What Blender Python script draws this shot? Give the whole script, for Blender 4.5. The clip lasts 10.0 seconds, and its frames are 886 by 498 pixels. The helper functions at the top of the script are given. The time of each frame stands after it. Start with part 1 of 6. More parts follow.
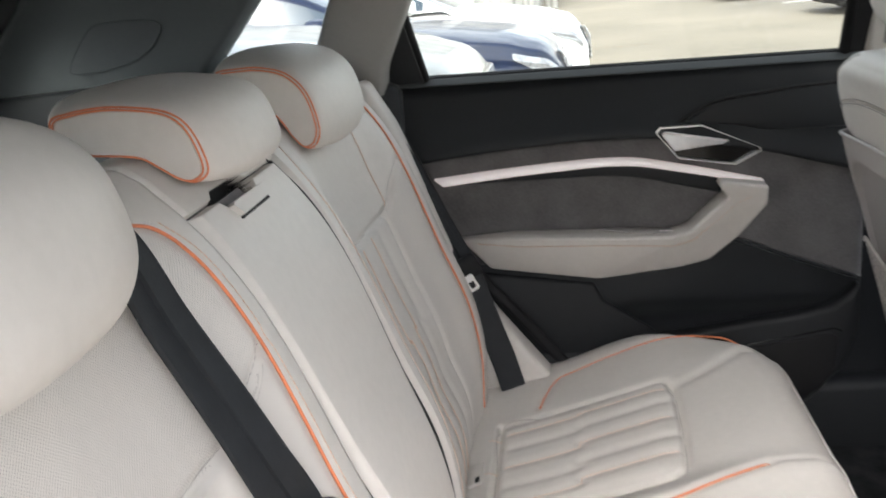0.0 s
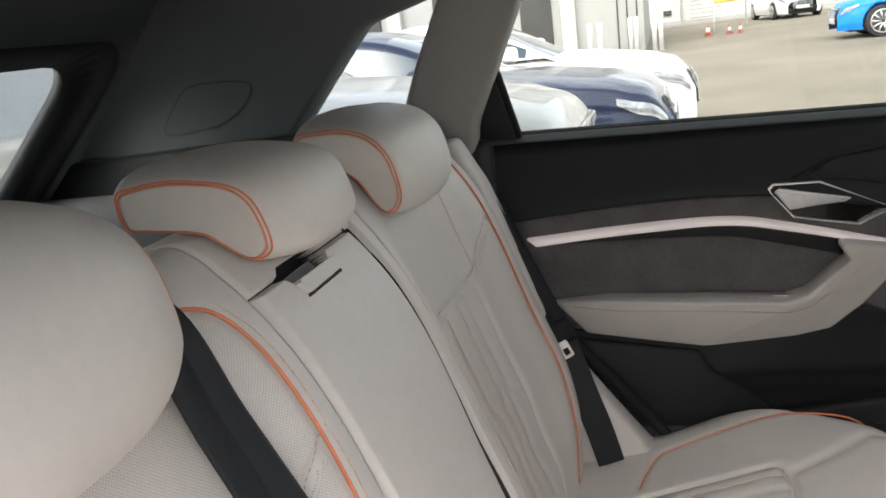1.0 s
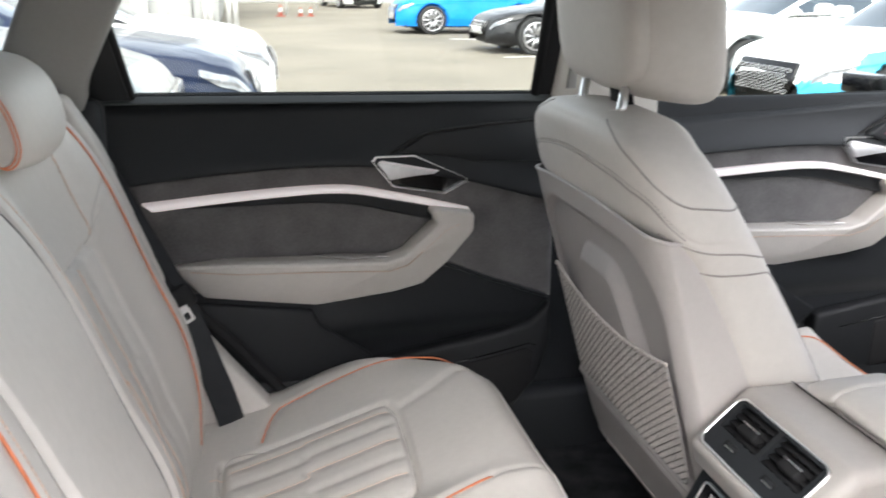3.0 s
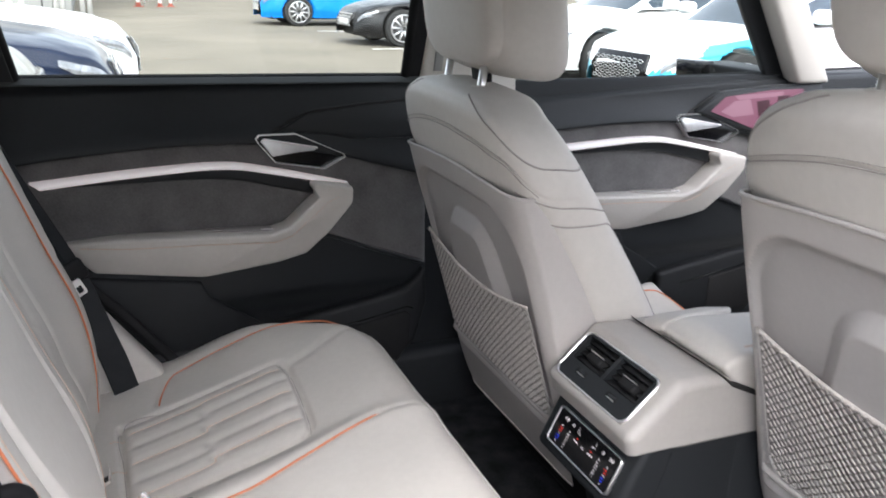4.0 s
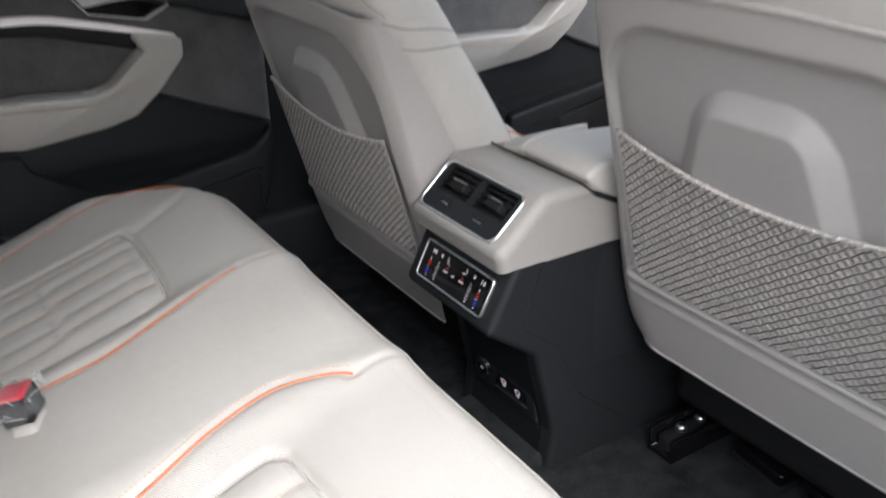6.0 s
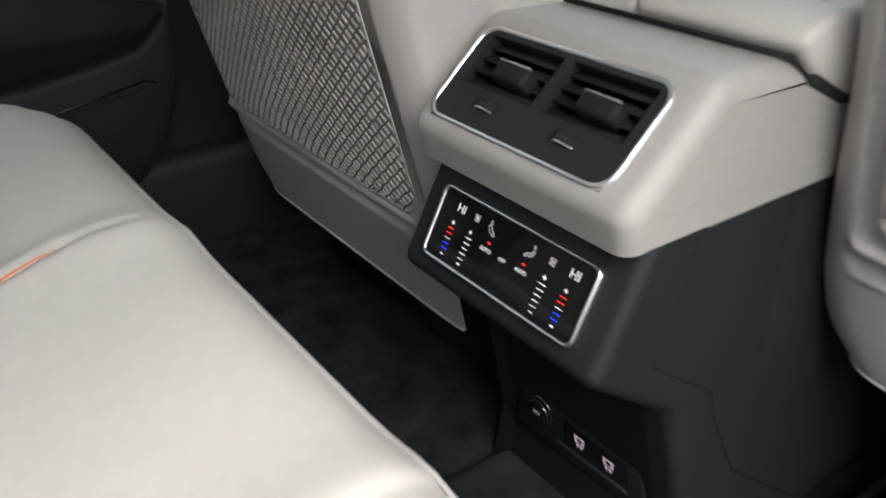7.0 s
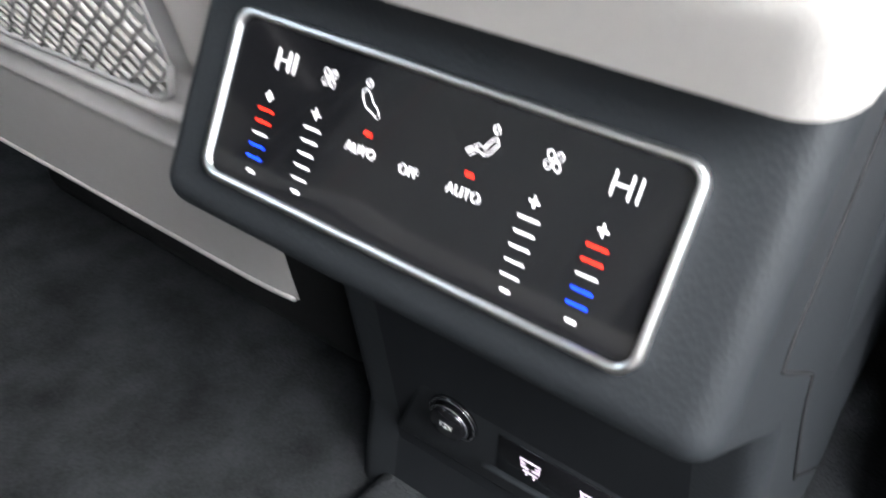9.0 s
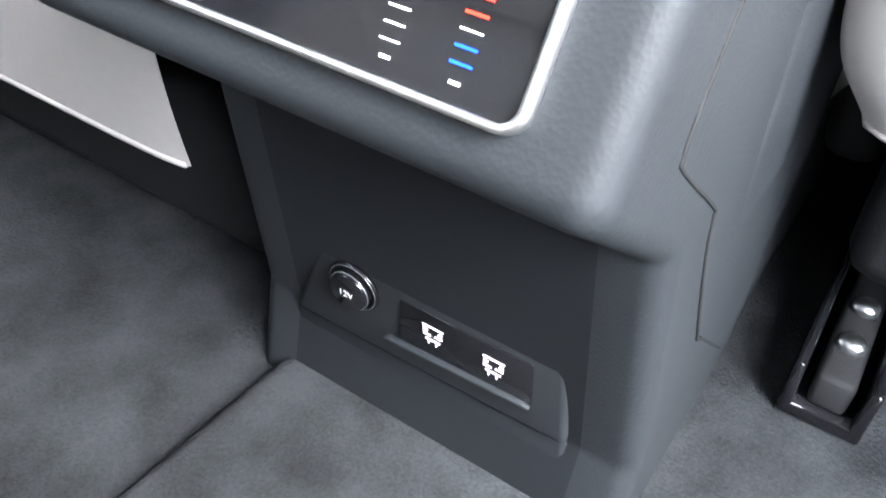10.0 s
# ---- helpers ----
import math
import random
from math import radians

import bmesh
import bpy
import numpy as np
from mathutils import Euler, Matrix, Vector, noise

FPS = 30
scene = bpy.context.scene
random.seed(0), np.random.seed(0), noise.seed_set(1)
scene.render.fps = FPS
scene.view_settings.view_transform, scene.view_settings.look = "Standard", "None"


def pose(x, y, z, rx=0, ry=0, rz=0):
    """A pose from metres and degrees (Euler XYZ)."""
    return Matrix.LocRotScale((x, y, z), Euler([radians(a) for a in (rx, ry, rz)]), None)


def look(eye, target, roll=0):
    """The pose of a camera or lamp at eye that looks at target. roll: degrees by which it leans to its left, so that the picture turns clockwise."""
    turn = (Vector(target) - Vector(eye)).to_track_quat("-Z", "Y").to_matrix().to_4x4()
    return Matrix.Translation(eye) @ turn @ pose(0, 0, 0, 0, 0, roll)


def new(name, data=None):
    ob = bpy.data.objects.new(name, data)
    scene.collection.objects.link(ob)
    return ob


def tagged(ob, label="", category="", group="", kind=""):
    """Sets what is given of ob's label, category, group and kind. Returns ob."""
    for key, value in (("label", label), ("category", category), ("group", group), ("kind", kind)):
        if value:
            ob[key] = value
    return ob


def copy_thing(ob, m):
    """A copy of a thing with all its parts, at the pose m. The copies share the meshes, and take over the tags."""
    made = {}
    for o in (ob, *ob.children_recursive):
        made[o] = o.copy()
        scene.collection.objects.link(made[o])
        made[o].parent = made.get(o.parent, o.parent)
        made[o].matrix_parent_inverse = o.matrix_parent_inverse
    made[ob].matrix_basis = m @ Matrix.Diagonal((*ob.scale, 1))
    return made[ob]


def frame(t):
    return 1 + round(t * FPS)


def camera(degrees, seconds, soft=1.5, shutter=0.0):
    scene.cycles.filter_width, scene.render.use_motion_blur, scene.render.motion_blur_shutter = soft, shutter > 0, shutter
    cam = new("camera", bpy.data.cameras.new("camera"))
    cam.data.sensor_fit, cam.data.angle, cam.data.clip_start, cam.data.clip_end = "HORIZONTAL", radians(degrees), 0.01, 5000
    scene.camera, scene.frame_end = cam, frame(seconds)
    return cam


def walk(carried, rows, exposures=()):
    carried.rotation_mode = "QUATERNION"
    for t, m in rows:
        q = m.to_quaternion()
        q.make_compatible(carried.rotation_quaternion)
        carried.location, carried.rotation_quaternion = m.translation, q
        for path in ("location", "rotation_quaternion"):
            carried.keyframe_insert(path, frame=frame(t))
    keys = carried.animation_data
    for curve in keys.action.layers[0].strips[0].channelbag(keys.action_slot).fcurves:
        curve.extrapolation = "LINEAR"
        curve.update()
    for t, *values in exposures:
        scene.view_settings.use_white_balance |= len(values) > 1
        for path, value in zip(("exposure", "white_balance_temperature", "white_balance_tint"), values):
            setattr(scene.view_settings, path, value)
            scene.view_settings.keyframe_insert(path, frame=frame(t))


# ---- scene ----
cam = camera(55.7, 10.0, soft=1.7, shutter=0.4)
# seconds, stops, kelvin, tint
EXPOSURES = [(0, 1.5, 6600, 10.5), (0.5, 1.2, 6700, 12), (1.5, 1.14, 6850, 12.5), (2, 1.44, 6850, 12.5), (3, 1.52, 6500, 11), (4.5, 1.10, 6250, 12), (5, 1.12, 6250, 10), (6, 0.90, 6250, 9), (7.5, 1.4, 6450, 6), (8, 2.12, 6250, 4.5), (8.5, 2.4, 6250, 5), (9.0, 2.75, 6100, 7), (9.5, 3.3, 5900, 8), (10, 4.1, 5950, 7.5)]
PATH = [
    (0, (-0.511, -0.792, 1.247), (-0.808, 1.082, 0.615), -5.7),
    (0.5, (-0.498, -0.735, 1.253), (-0.968, 1.126, 0.692), -6.7),
    (1, (-0.5, -0.715, 1.256), (-1.033, 1.145, 0.749), -7.3),
    (1.5, (-0.51, -0.702, 1.246), (-0.876, 1.189, 0.707), -6.3),
    (2, (-0.54, -0.718, 1.239), (-0.655, 1.182, 0.626), -4.7),
    (2.5, (-0.562, -0.759, 1.251), (-0.386, 1.128, 0.61), -1.7),
    (3, (-0.575, -0.775, 1.259), (-0.127, 1.073, 0.64), 0.7),
    (3.2, (-0.586, -0.782, 1.255), (-0.041, 1.045, 0.651), 1.5),
    (4.3, (-0.647, -0.957, 1.256), (0.127, 0.766, 0.6), 1.3),
    (4.5, (-0.667, -0.976, 1.256), (0.143, 0.721, 0.577), 1.2),
    (5, (-0.728, -1.025, 1.25), (0.209, 0.594, 0.543), -0.1),
    (5.5, (-0.739, -1.024, 1.24), (0.286, 0.523, 0.494), -0.7),
    (6, (-0.62, -0.887, 1.16), (0.375, 0.616, 0.291), 0.2),
    (6.2, (-0.564, -0.79, 1.098), (0.411, 0.689, 0.169), 0.3),
    (7.3, (-0.299, -0.273, 0.839), (0.799, 1.085, -0.137), 1.1),
    (7.5, (-0.264, -0.211, 0.808), (0.869, 1.1, -0.192), 1.8),
    (8, (-0.21, -0.143, 0.768), (0.977, 1.039, -0.325), 1.6),
    (8.5, (-0.195, -0.135, 0.768), (1.044, 0.95, -0.367), 1.4),
    (9, (-0.185, -0.135, 0.722), (1.147, 0.818, -0.426), 2.5),
    (9.5, (-0.179, -0.147, 0.678), (1.22, 0.673, -0.493), 5.4),
    (10, (-0.186, -0.155, 0.672), (1.197, 0.615, -0.55), 6.7),
]
walk(cam, [(t, look(eye, target, roll)) for t, eye, target, roll in PATH], EXPOSURES)

# ---- daylight under a bright, thin overcast ----
world = bpy.data.worlds.new("sky")
scene.world = world
world.use_nodes = True
wn, wl = world.node_tree.nodes, world.node_tree.links
sky = wn.new("ShaderNodeTexSky")
sky.sky_type, sky.sun_disc = "NISHITA", False
sky.sun_elevation, sky.sun_rotation = radians(47), radians(195)
sky.air_density, sky.dust_density, sky.ozone_density = 1.0, 2.5, 1.0
haze = wn.new("ShaderNodeHueSaturation")
haze.inputs["Saturation"].default_value = 0.32
wl.new(sky.outputs[0], haze.inputs["Color"])
wl.new(haze.outputs[0], wn["Background"].inputs[0])
wn["Background"].inputs[1].default_value = 0.33

sun = new("sun", bpy.data.lights.new("sun", "SUN"))
sun.data.energy, sun.data.angle, sun.data.color = 0.68, radians(55), (1.0, 0.98, 0.96)
sun.matrix_world = look((-6.6, -24.5, 27), (0, 0, 0))

# ---- materials ----
def material(name, base, rough=0.5, metal=0.0, vary=0.06, vary_scale=6.0, grain=0.0, grain_scale=400.0, cell=False, coat=0.0, sheen=0.0, spec=0.5):
    """A painted, moulded or woven surface: a broad and a fine variation of colour, and a fine relief."""
    m = bpy.data.materials.new(name)
    m.use_nodes = True
    n, l = m.node_tree.nodes, m.node_tree.links
    b = n["Principled BSDF"]
    b.inputs["Roughness"].default_value, b.inputs["Metallic"].default_value = rough, metal
    b.inputs["Coat Weight"].default_value, b.inputs["Sheen Weight"].default_value = coat, sheen
    b.inputs["Specular IOR Level"].default_value = spec
    co = n.new("ShaderNodeTexCoord")
    broad, fine = n.new("ShaderNodeTexNoise"), n.new("ShaderNodeTexNoise")
    broad.inputs["Scale"].default_value, broad.inputs["Detail"].default_value = vary_scale, 3
    fine.inputs["Scale"].default_value, fine.inputs["Detail"].default_value = vary_scale * 22, 2
    add = n.new("ShaderNodeMath")
    add.operation = "MULTIPLY_ADD"
    add.inputs[1].default_value = 0.5
    l.new(co.outputs["Object"], broad.inputs["Vector"])
    l.new(co.outputs["Object"], fine.inputs["Vector"])
    l.new(fine.outputs[0], add.inputs[0])
    l.new(broad.outputs[0], add.inputs[2])
    ramp = n.new("ShaderNodeValToRGB")
    lo, hi = [max(0.0, c * (1 - vary)) for c in base], [min(1.0, c * (1 + vary)) for c in base]
    ramp.color_ramp.elements[0].position, ramp.color_ramp.elements[1].position = 0.5, 1.0
    ramp.color_ramp.elements[0].color, ramp.color_ramp.elements[1].color = (*lo, 1), (*hi, 1)
    l.new(add.outputs[0], ramp.inputs[0])
    l.new(ramp.outputs[0], b.inputs["Base Color"])
    if grain:
        tex = n.new("ShaderNodeTexVoronoi" if cell else "ShaderNodeTexNoise")
        tex.inputs["Scale"].default_value = grain_scale
        bump = n.new("ShaderNodeBump")
        bump.inputs["Strength"].default_value, bump.inputs["Distance"].default_value = grain, 0.6 / grain_scale
        l.new(co.outputs["Object"], tex.inputs["Vector"])
        l.new(tex.outputs[0], bump.inputs["Height"])
        l.new(bump.outputs[0], b.inputs["Normal"])
    return m


def perforated(name, base, axes, pitch=0.0031):
    """Leather with rows of small punched holes, staggered."""
    m = material(name, base, 0.5, grain=0.12, grain_scale=900, cell=True)
    n, l = m.node_tree.nodes, m.node_tree.links
    b, ramp = n["Principled BSDF"], [x for x in n if x.type == "VALTORGB"][0]
    co = [x for x in n if x.type == "TEX_COORD"][0]
    sep = n.new("ShaderNodeSeparateXYZ")
    l.new(co.outputs["Object"], sep.inputs[0])

    def op(kind, a, c=None, value=None):
        x = n.new("ShaderNodeMath")
        x.operation = kind
        l.new(a, x.inputs[0])
        if c is not None:
            l.new(c, x.inputs[1])
        if value is not None:
            x.inputs[1].default_value = value
        return x.outputs[0]

    u, v = (op("MULTIPLY", sep.outputs[a], value=1 / pitch) for a in axes)
    p, q = op("ADD", u, v), op("SUBTRACT", u, v)
    p, q = (op("SUBTRACT", op("FRACT", a), value=0.5) for a in (p, q))
    r = op("SQRT", op("ADD", op("MULTIPLY", p, p), op("MULTIPLY", q, q)))
    hole = op("LESS_THAN", r, value=0.21)
    mix = n.new("ShaderNodeMixRGB")
    mix.inputs[2].default_value = (0.33, 0.305, 0.285, 1)
    l.new(hole, mix.inputs[0])
    l.new(ramp.outputs[0], mix.inputs[1])
    l.new(mix.outputs[0], b.inputs["Base Color"])
    return m


def lit(name, colour, strength, body=1.0):
    m = bpy.data.materials.new(name)
    m.use_nodes = True
    b = m.node_tree.nodes["Principled BSDF"]
    b.inputs["Base Color"].default_value = (*[c * body for c in colour], 1)
    b.inputs["Emission Color"].default_value = (*colour, 1)
    b.inputs["Emission Strength"].default_value = strength
    return m


def emissive(m, colour, strength):
    """Gives a material an even emission on top of its colour."""
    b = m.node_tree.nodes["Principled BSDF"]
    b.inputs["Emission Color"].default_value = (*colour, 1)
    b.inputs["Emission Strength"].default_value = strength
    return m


def clear(name, tint=(0.93, 0.96, 0.95), gloss=1.0):
    """A thin pane: what lies behind shows through, with a Fresnel gloss on top."""
    m = bpy.data.materials.new(name)
    m.use_nodes = True
    n, l = m.node_tree.nodes, m.node_tree.links
    n.remove(n["Principled BSDF"])
    a, g, f, x = n.new("ShaderNodeBsdfTransparent"), n.new("ShaderNodeBsdfGlossy"), n.new("ShaderNodeFresnel"), n.new("ShaderNodeMixShader")
    a.inputs[0].default_value, g.inputs["Roughness"].default_value = (*tint, 1), 0.02
    f.inputs["IOR"].default_value = 1 + 0.45 * gloss
    l.new(f.outputs[0], x.inputs[0])
    l.new(a.outputs[0], x.inputs[1])
    l.new(g.outputs[0], x.inputs[2])
    l.new(x.outputs[0], n["Material Output"].inputs[0])
    return m


LEATHER = (0.585, 0.55, 0.51)
leather = material("pale_grey_leather", LEATHER, 0.52, vary=0.05, vary_scale=4, grain=0.14, grain_scale=1000, cell=True)
leather_back = perforated("perforated_leather_upright", LEATHER, (1, 2))
leather_flat = perforated("perforated_leather_flat", LEATHER, (0, 1))
soft_plastic = material("pale_grey_moulded_plastic", (0.47, 0.44, 0.42), 0.5, vary=0.04, grain=0.15, grain_scale=1100, cell=True)
# darker copy of the shell plastic, with the recess's shade in its colour
shell_shaded = material("shaded_shell_plastic", (0.39, 0.368, 0.355), 0.55, vary=0.05, grain=0.2, grain_scale=1200)
console_pale = material("pale_console_plastic", (0.375, 0.353, 0.330), 0.55, vary=0.05, grain=0.13, grain_scale=620, cell=True)
orange = material("orange_piping", (0.68, 0.21, 0.095), 0.55, vary=0.08, vary_scale=60)
thread = material("peach_thread", (0.66, 0.475, 0.36), 0.7, vary=0.1, vary_scale=80)
grey_thread = material("grey_thread", (0.33, 0.30, 0.28), 0.7, vary=0.1, vary_scale=80)
# for real gaps, and for shade drawn dark at the scallop and pull pocket
dark_fill = material("dark_gap_and_shade", (0.016, 0.0155, 0.0155), 0.9, vary=0.1)
suede = material("grey_suede", (0.118, 0.113, 0.112), 0.95, vary=0.30, vary_scale=14, grain=0.25, grain_scale=900, sheen=0.5, spec=0.2)
black_trim = material("black_soft_trim", (0.0066, 0.0083, 0.0104), 0.52, vary=0.1, grain=0.3, grain_scale=900, cell=True, spec=0.4, sheen=0.15)
dark_plastic = material("charcoal_plastic", (0.017, 0.0188, 0.0212), 0.58, vary=0.08, grain=0.13, grain_scale=520, cell=True, spec=0.25)
gloss_black = material("gloss_black", (0.006, 0.006, 0.007), 0.09, vary=0.1, coat=0.1, spec=0.34)
door_plastic = material("black_door_plastic", (0.012, 0.0132, 0.0152), 0.6, vary=0.1, grain=0.2, grain_scale=1200, cell=True, spec=0.32)
# black of the skirt; also the shaded lower face of the charcoal housing
low_dark = material("black_and_shaded_console_plastic", (0.0085, 0.0096, 0.0116), 0.75, vary=0.1, grain=0.2, grain_scale=1200, cell=True, spec=0.2)
# grey raised above the door trim to carry sky light on the upward edge
sill_lightened = material("sky_lightened_sill_cap", (0.060, 0.065, 0.066), 0.6, vary=0.06, grain=0.2, grain_scale=900, cell=True)
rubber = material("black_rubber", (0.011, 0.011, 0.012), 0.75, vary=0.1, grain=0.2, grain_scale=500, spec=0.3)
chrome = material("satin_chrome", (0.86, 0.86, 0.86), 0.30, 1.0, vary=0.03)
brushed = material("brushed_aluminium", (0.95, 0.91, 0.90), 0.40, 0.12, vary=0.04, vary_scale=40)
# pinkish emission added to bring the door strip up to its brightness
emissive_strip = emissive(material("emissive_pale_metal", (0.95, 0.91, 0.90), 0.38, 0.12, vary=0.04, vary_scale=40), (1.0, 0.86, 0.84), 0.10)
webbing = material("black_belt_webbing", (0.014, 0.0158, 0.0185), 0.6, spec=0.3, vary=0.2, vary_scale=40, grain=0.5, grain_scale=900)
carpet = material("charcoal_carpet", (0.024, 0.0252, 0.027), 1.0, vary=0.55, vary_scale=22, grain=1.0, grain_scale=420, spec=0.1)
headliner = material("dark_headliner_cloth", (0.13, 0.140, 0.146), 0.95, vary=0.06, grain=0.3, grain_scale=900, spec=0.1)
pillar_trim = material("grey_pillar_trim", (0.33, 0.325, 0.31), 0.8, vary=0.04, grain=0.3, grain_scale=900, spec=0.3)
# pillar grey darkened in colour for the shade below the roof
pillar_shaded = material("shaded_grey_pillar_trim", (0.135, 0.148, 0.152), 0.85, vary=0.04, grain=0.3, grain_scale=900, spec=0.2)
cream_trim = material("pale_pillar_trim", (0.62, 0.59, 0.54), 0.7, vary=0.03)
cord = material("beige_net_cord", (0.56, 0.52, 0.485), 0.75, vary=0.12, vary_scale=120)
dark_cord = material("taupe_net_thread", (0.19, 0.172, 0.162), 0.8, vary=0.12, vary_scale=120)
red_plastic = material("red_buckle_plastic", (0.72, 0.03, 0.06), 0.3, vary=0.05)
film = material("clear_plastic_film", (0.92, 0.92, 0.92), 0.12, vary=0.02, spec=0.9)
film.node_tree.nodes["Principled BSDF"].inputs["Alpha"].default_value = 0.1
steel = material("satin_steel", (0.78, 0.78, 0.78), 0.42, 0.55, vary=0.08, vary_scale=60)
crease = material("creased_plastic_film", (0.9, 0.9, 0.9), 0.2, vary=0.05, spec=0.8)
crease.node_tree.nodes["Principled BSDF"].inputs["Alpha"].default_value = 0.34
pane = clear("window_glass", (0.80, 0.84, 0.80), 0.9)
tinted = clear("tinted_window_glass", (0.72, 0.77, 0.77), 1.0)

# ---- building tools ----
def data(name, verts, faces, mat, smooth=True):
    me = bpy.data.meshes.new(name)
    me.from_pydata([tuple(map(float, v)) for v in verts], [], faces)
    me.materials.append(mat)
    me.polygons.foreach_set("use_smooth", [smooth] * len(me.polygons))
    me.update()
    return me


def part(name, geo, mat, parent=None, label="", smooth=True):
    """Links one mesh, from (verts, faces) or a bmesh, under a thing or a part."""
    if isinstance(geo, tuple):
        me = data(name, geo[0], geo[1], mat, smooth)
    else:
        me = bpy.data.meshes.new(name)
        bmesh.ops.recalc_face_normals(geo, faces=geo.faces)
        geo.to_mesh(me)
        geo.free()
        me.materials.append(mat)
        me.polygons.foreach_set("use_smooth", [smooth] * len(me.polygons))
    ob = new(name, me)
    if parent is not None:
        ob.parent = parent
    if label:
        ob["label"] = label
    if name in ("stitching", "net_pocket", "hem_knot"):
        ob["kind"] = "stuff"
    return ob


def thing(name, label, category, group="", kind="", at=(0, 0, 0)):
    ob = tagged(new(name), label, category, group, kind)
    ob.location = at
    ob.empty_display_size = 0.05
    return ob


def structure(name, geo, mat, label, smooth=True):
    return tagged(part(name, geo, mat, None, "", smooth), label, name.split("_")[0], "", "structure")


def lerp(x, knots):
    """Smooth interpolation through (x, value) knots."""
    xs, ys = np.array([k[0] for k in knots], float), np.array([k[1] for k in knots], float)
    m = np.gradient(ys, xs) if len(xs) > 2 else np.full(len(xs), (ys[-1] - ys[0]) / (xs[-1] - xs[0]))
    x = np.clip(np.asarray(x, float), xs[0], xs[-1])
    i = np.clip(np.searchsorted(xs, x, side="right") - 1, 0, len(xs) - 2)
    d = xs[i + 1] - xs[i]
    t = (x - xs[i]) / d
    t2, t3 = t * t, t * t * t
    return (2 * t3 - 3 * t2 + 1) * ys[i] + (t3 - 2 * t2 + t) * d * m[i] + (3 * t2 - 2 * t3) * ys[i + 1] + (t3 - t2) * d * m[i + 1]


def step(a, b, x):
    t = np.clip((np.asarray(x, float) - a) / (b - a), 0, 1)
    return t * t * (3 - 2 * t)


def sheet(fn, us, vs, skirt=None, wrap=False):
    """A grid of points fn(U, V) -> (x, y, z); skirt: a vector by which its border is drawn back, to give it depth."""
    U, V = np.meshgrid(us, vs, indexing="ij")
    X, Y, Z = fn(U, V)
    P = np.stack([X + 0 * U, Y + 0 * U, Z + 0 * U], -1)
    a, b = U.shape
    verts = P.reshape(-1, 3).tolist()
    faces = [(i * b + j, (i + 1) % a * b + j, (i + 1) % a * b + j + 1, i * b + j + 1) for i in range(a if wrap else a - 1) for j in range(b - 1)]
    if skirt is not None:
        ring = [i * b for i in range(a)] + [(a - 1) * b + j for j in range(1, b)] + [i * b + b - 1 for i in range(a - 2, -1, -1)] + [j for j in range(b - 2, 0, -1)]
        k = len(verts)
        verts += [[verts[r][c] + skirt[c] for c in range(3)] for r in ring]
        n = len(ring)
        faces += [(ring[i], k + i, k + (i + 1) % n, ring[(i + 1) % n]) for i in range(n)]
        faces.append(tuple(k + i for i in range(n)))
    return verts, faces


def smooth_line(pts, n=8, closed=False):
    """A Catmull-Rom line through the points."""
    p = [Vector(q) for q in pts]
    k = len(p)
    out = []
    for i in range(k if closed else k - 1):
        a, b, c, d = (p[(i + o) % k] if closed else p[min(max(i + o, 0), k - 1)] for o in (-1, 0, 1, 2))
        for s in range(n):
            t = s / n
            out.append(0.5 * (2 * b + (c - a) * t + (2 * a - 5 * b + 4 * c - d) * t * t + (3 * b - a - 3 * c + d) * t ** 3))
    if not closed:
        out.append(p[-1])
    return out


def tube(pts, r, n=6, closed=False, flat=1.0, up=None):
    """A round (or flattened) rod along a line."""
    p = [Vector(q) for q in pts]
    verts, faces, k = [], [], len(p)
    side = None
    for i, q in enumerate(p):
        t = (p[(i + 1) % k] - p[i - 1]) if closed else (p[min(i + 1, k - 1)] - p[max(i - 1, 0)])
        t = t.normalized() if t.length > 1e-9 else Vector((1, 0, 0))
        ref = Vector(up) if up else (side if side is not None else (Vector((0, 0, 1)) if abs(t.z) < 0.9 else Vector((1, 0, 0))))
        a = (ref - t * ref.dot(t)).normalized()
        side = a
        b = t.cross(a)
        rr = r(i / (k - 1)) if callable(r) else r
        verts += [q + a * (rr * flat * math.cos(2 * math.pi * j / n)) + b * (rr * math.sin(2 * math.pi * j / n)) for j in range(n)]
    faces = [(i * n + j, i * n + (j + 1) % n, (i + 1) % k * n + (j + 1) % n, (i + 1) % k * n + j) for i in range(k if closed else k - 1) for j in range(n)]
    if not closed:
        faces += [tuple(range(n - 1, -1, -1)), tuple((k - 1) * n + j for j in range(n))]
    return verts, faces


def join(geos):
    verts, faces = [], []
    for v, f in geos:
        k = len(verts)
        verts += list(v)
        faces += [tuple(i + k for i in q) for q in f]
    return verts, faces


def stitches(pts, r=0.0007, length=0.0045, gap=0.0012):
    """Single stitches along a line."""
    p = [Vector(q) for q in pts]
    out, run, on, start = [], 0.0, True, p[0]
    for a, b in zip(p, p[1:]):
        d = (b - a).length
        pos = 0.0
        while d - pos > 1e-6:
            want = (length if on else gap) - run
            go = min(want, d - pos)
            pos += go
            run += go
            if run >= (length if on else gap) - 1e-7:
                q = a.lerp(b, pos / d)
                if on:
                    out.append(tube([start, q], r, 4))
                on, run, start = not on, 0.0, q
    return join(out)


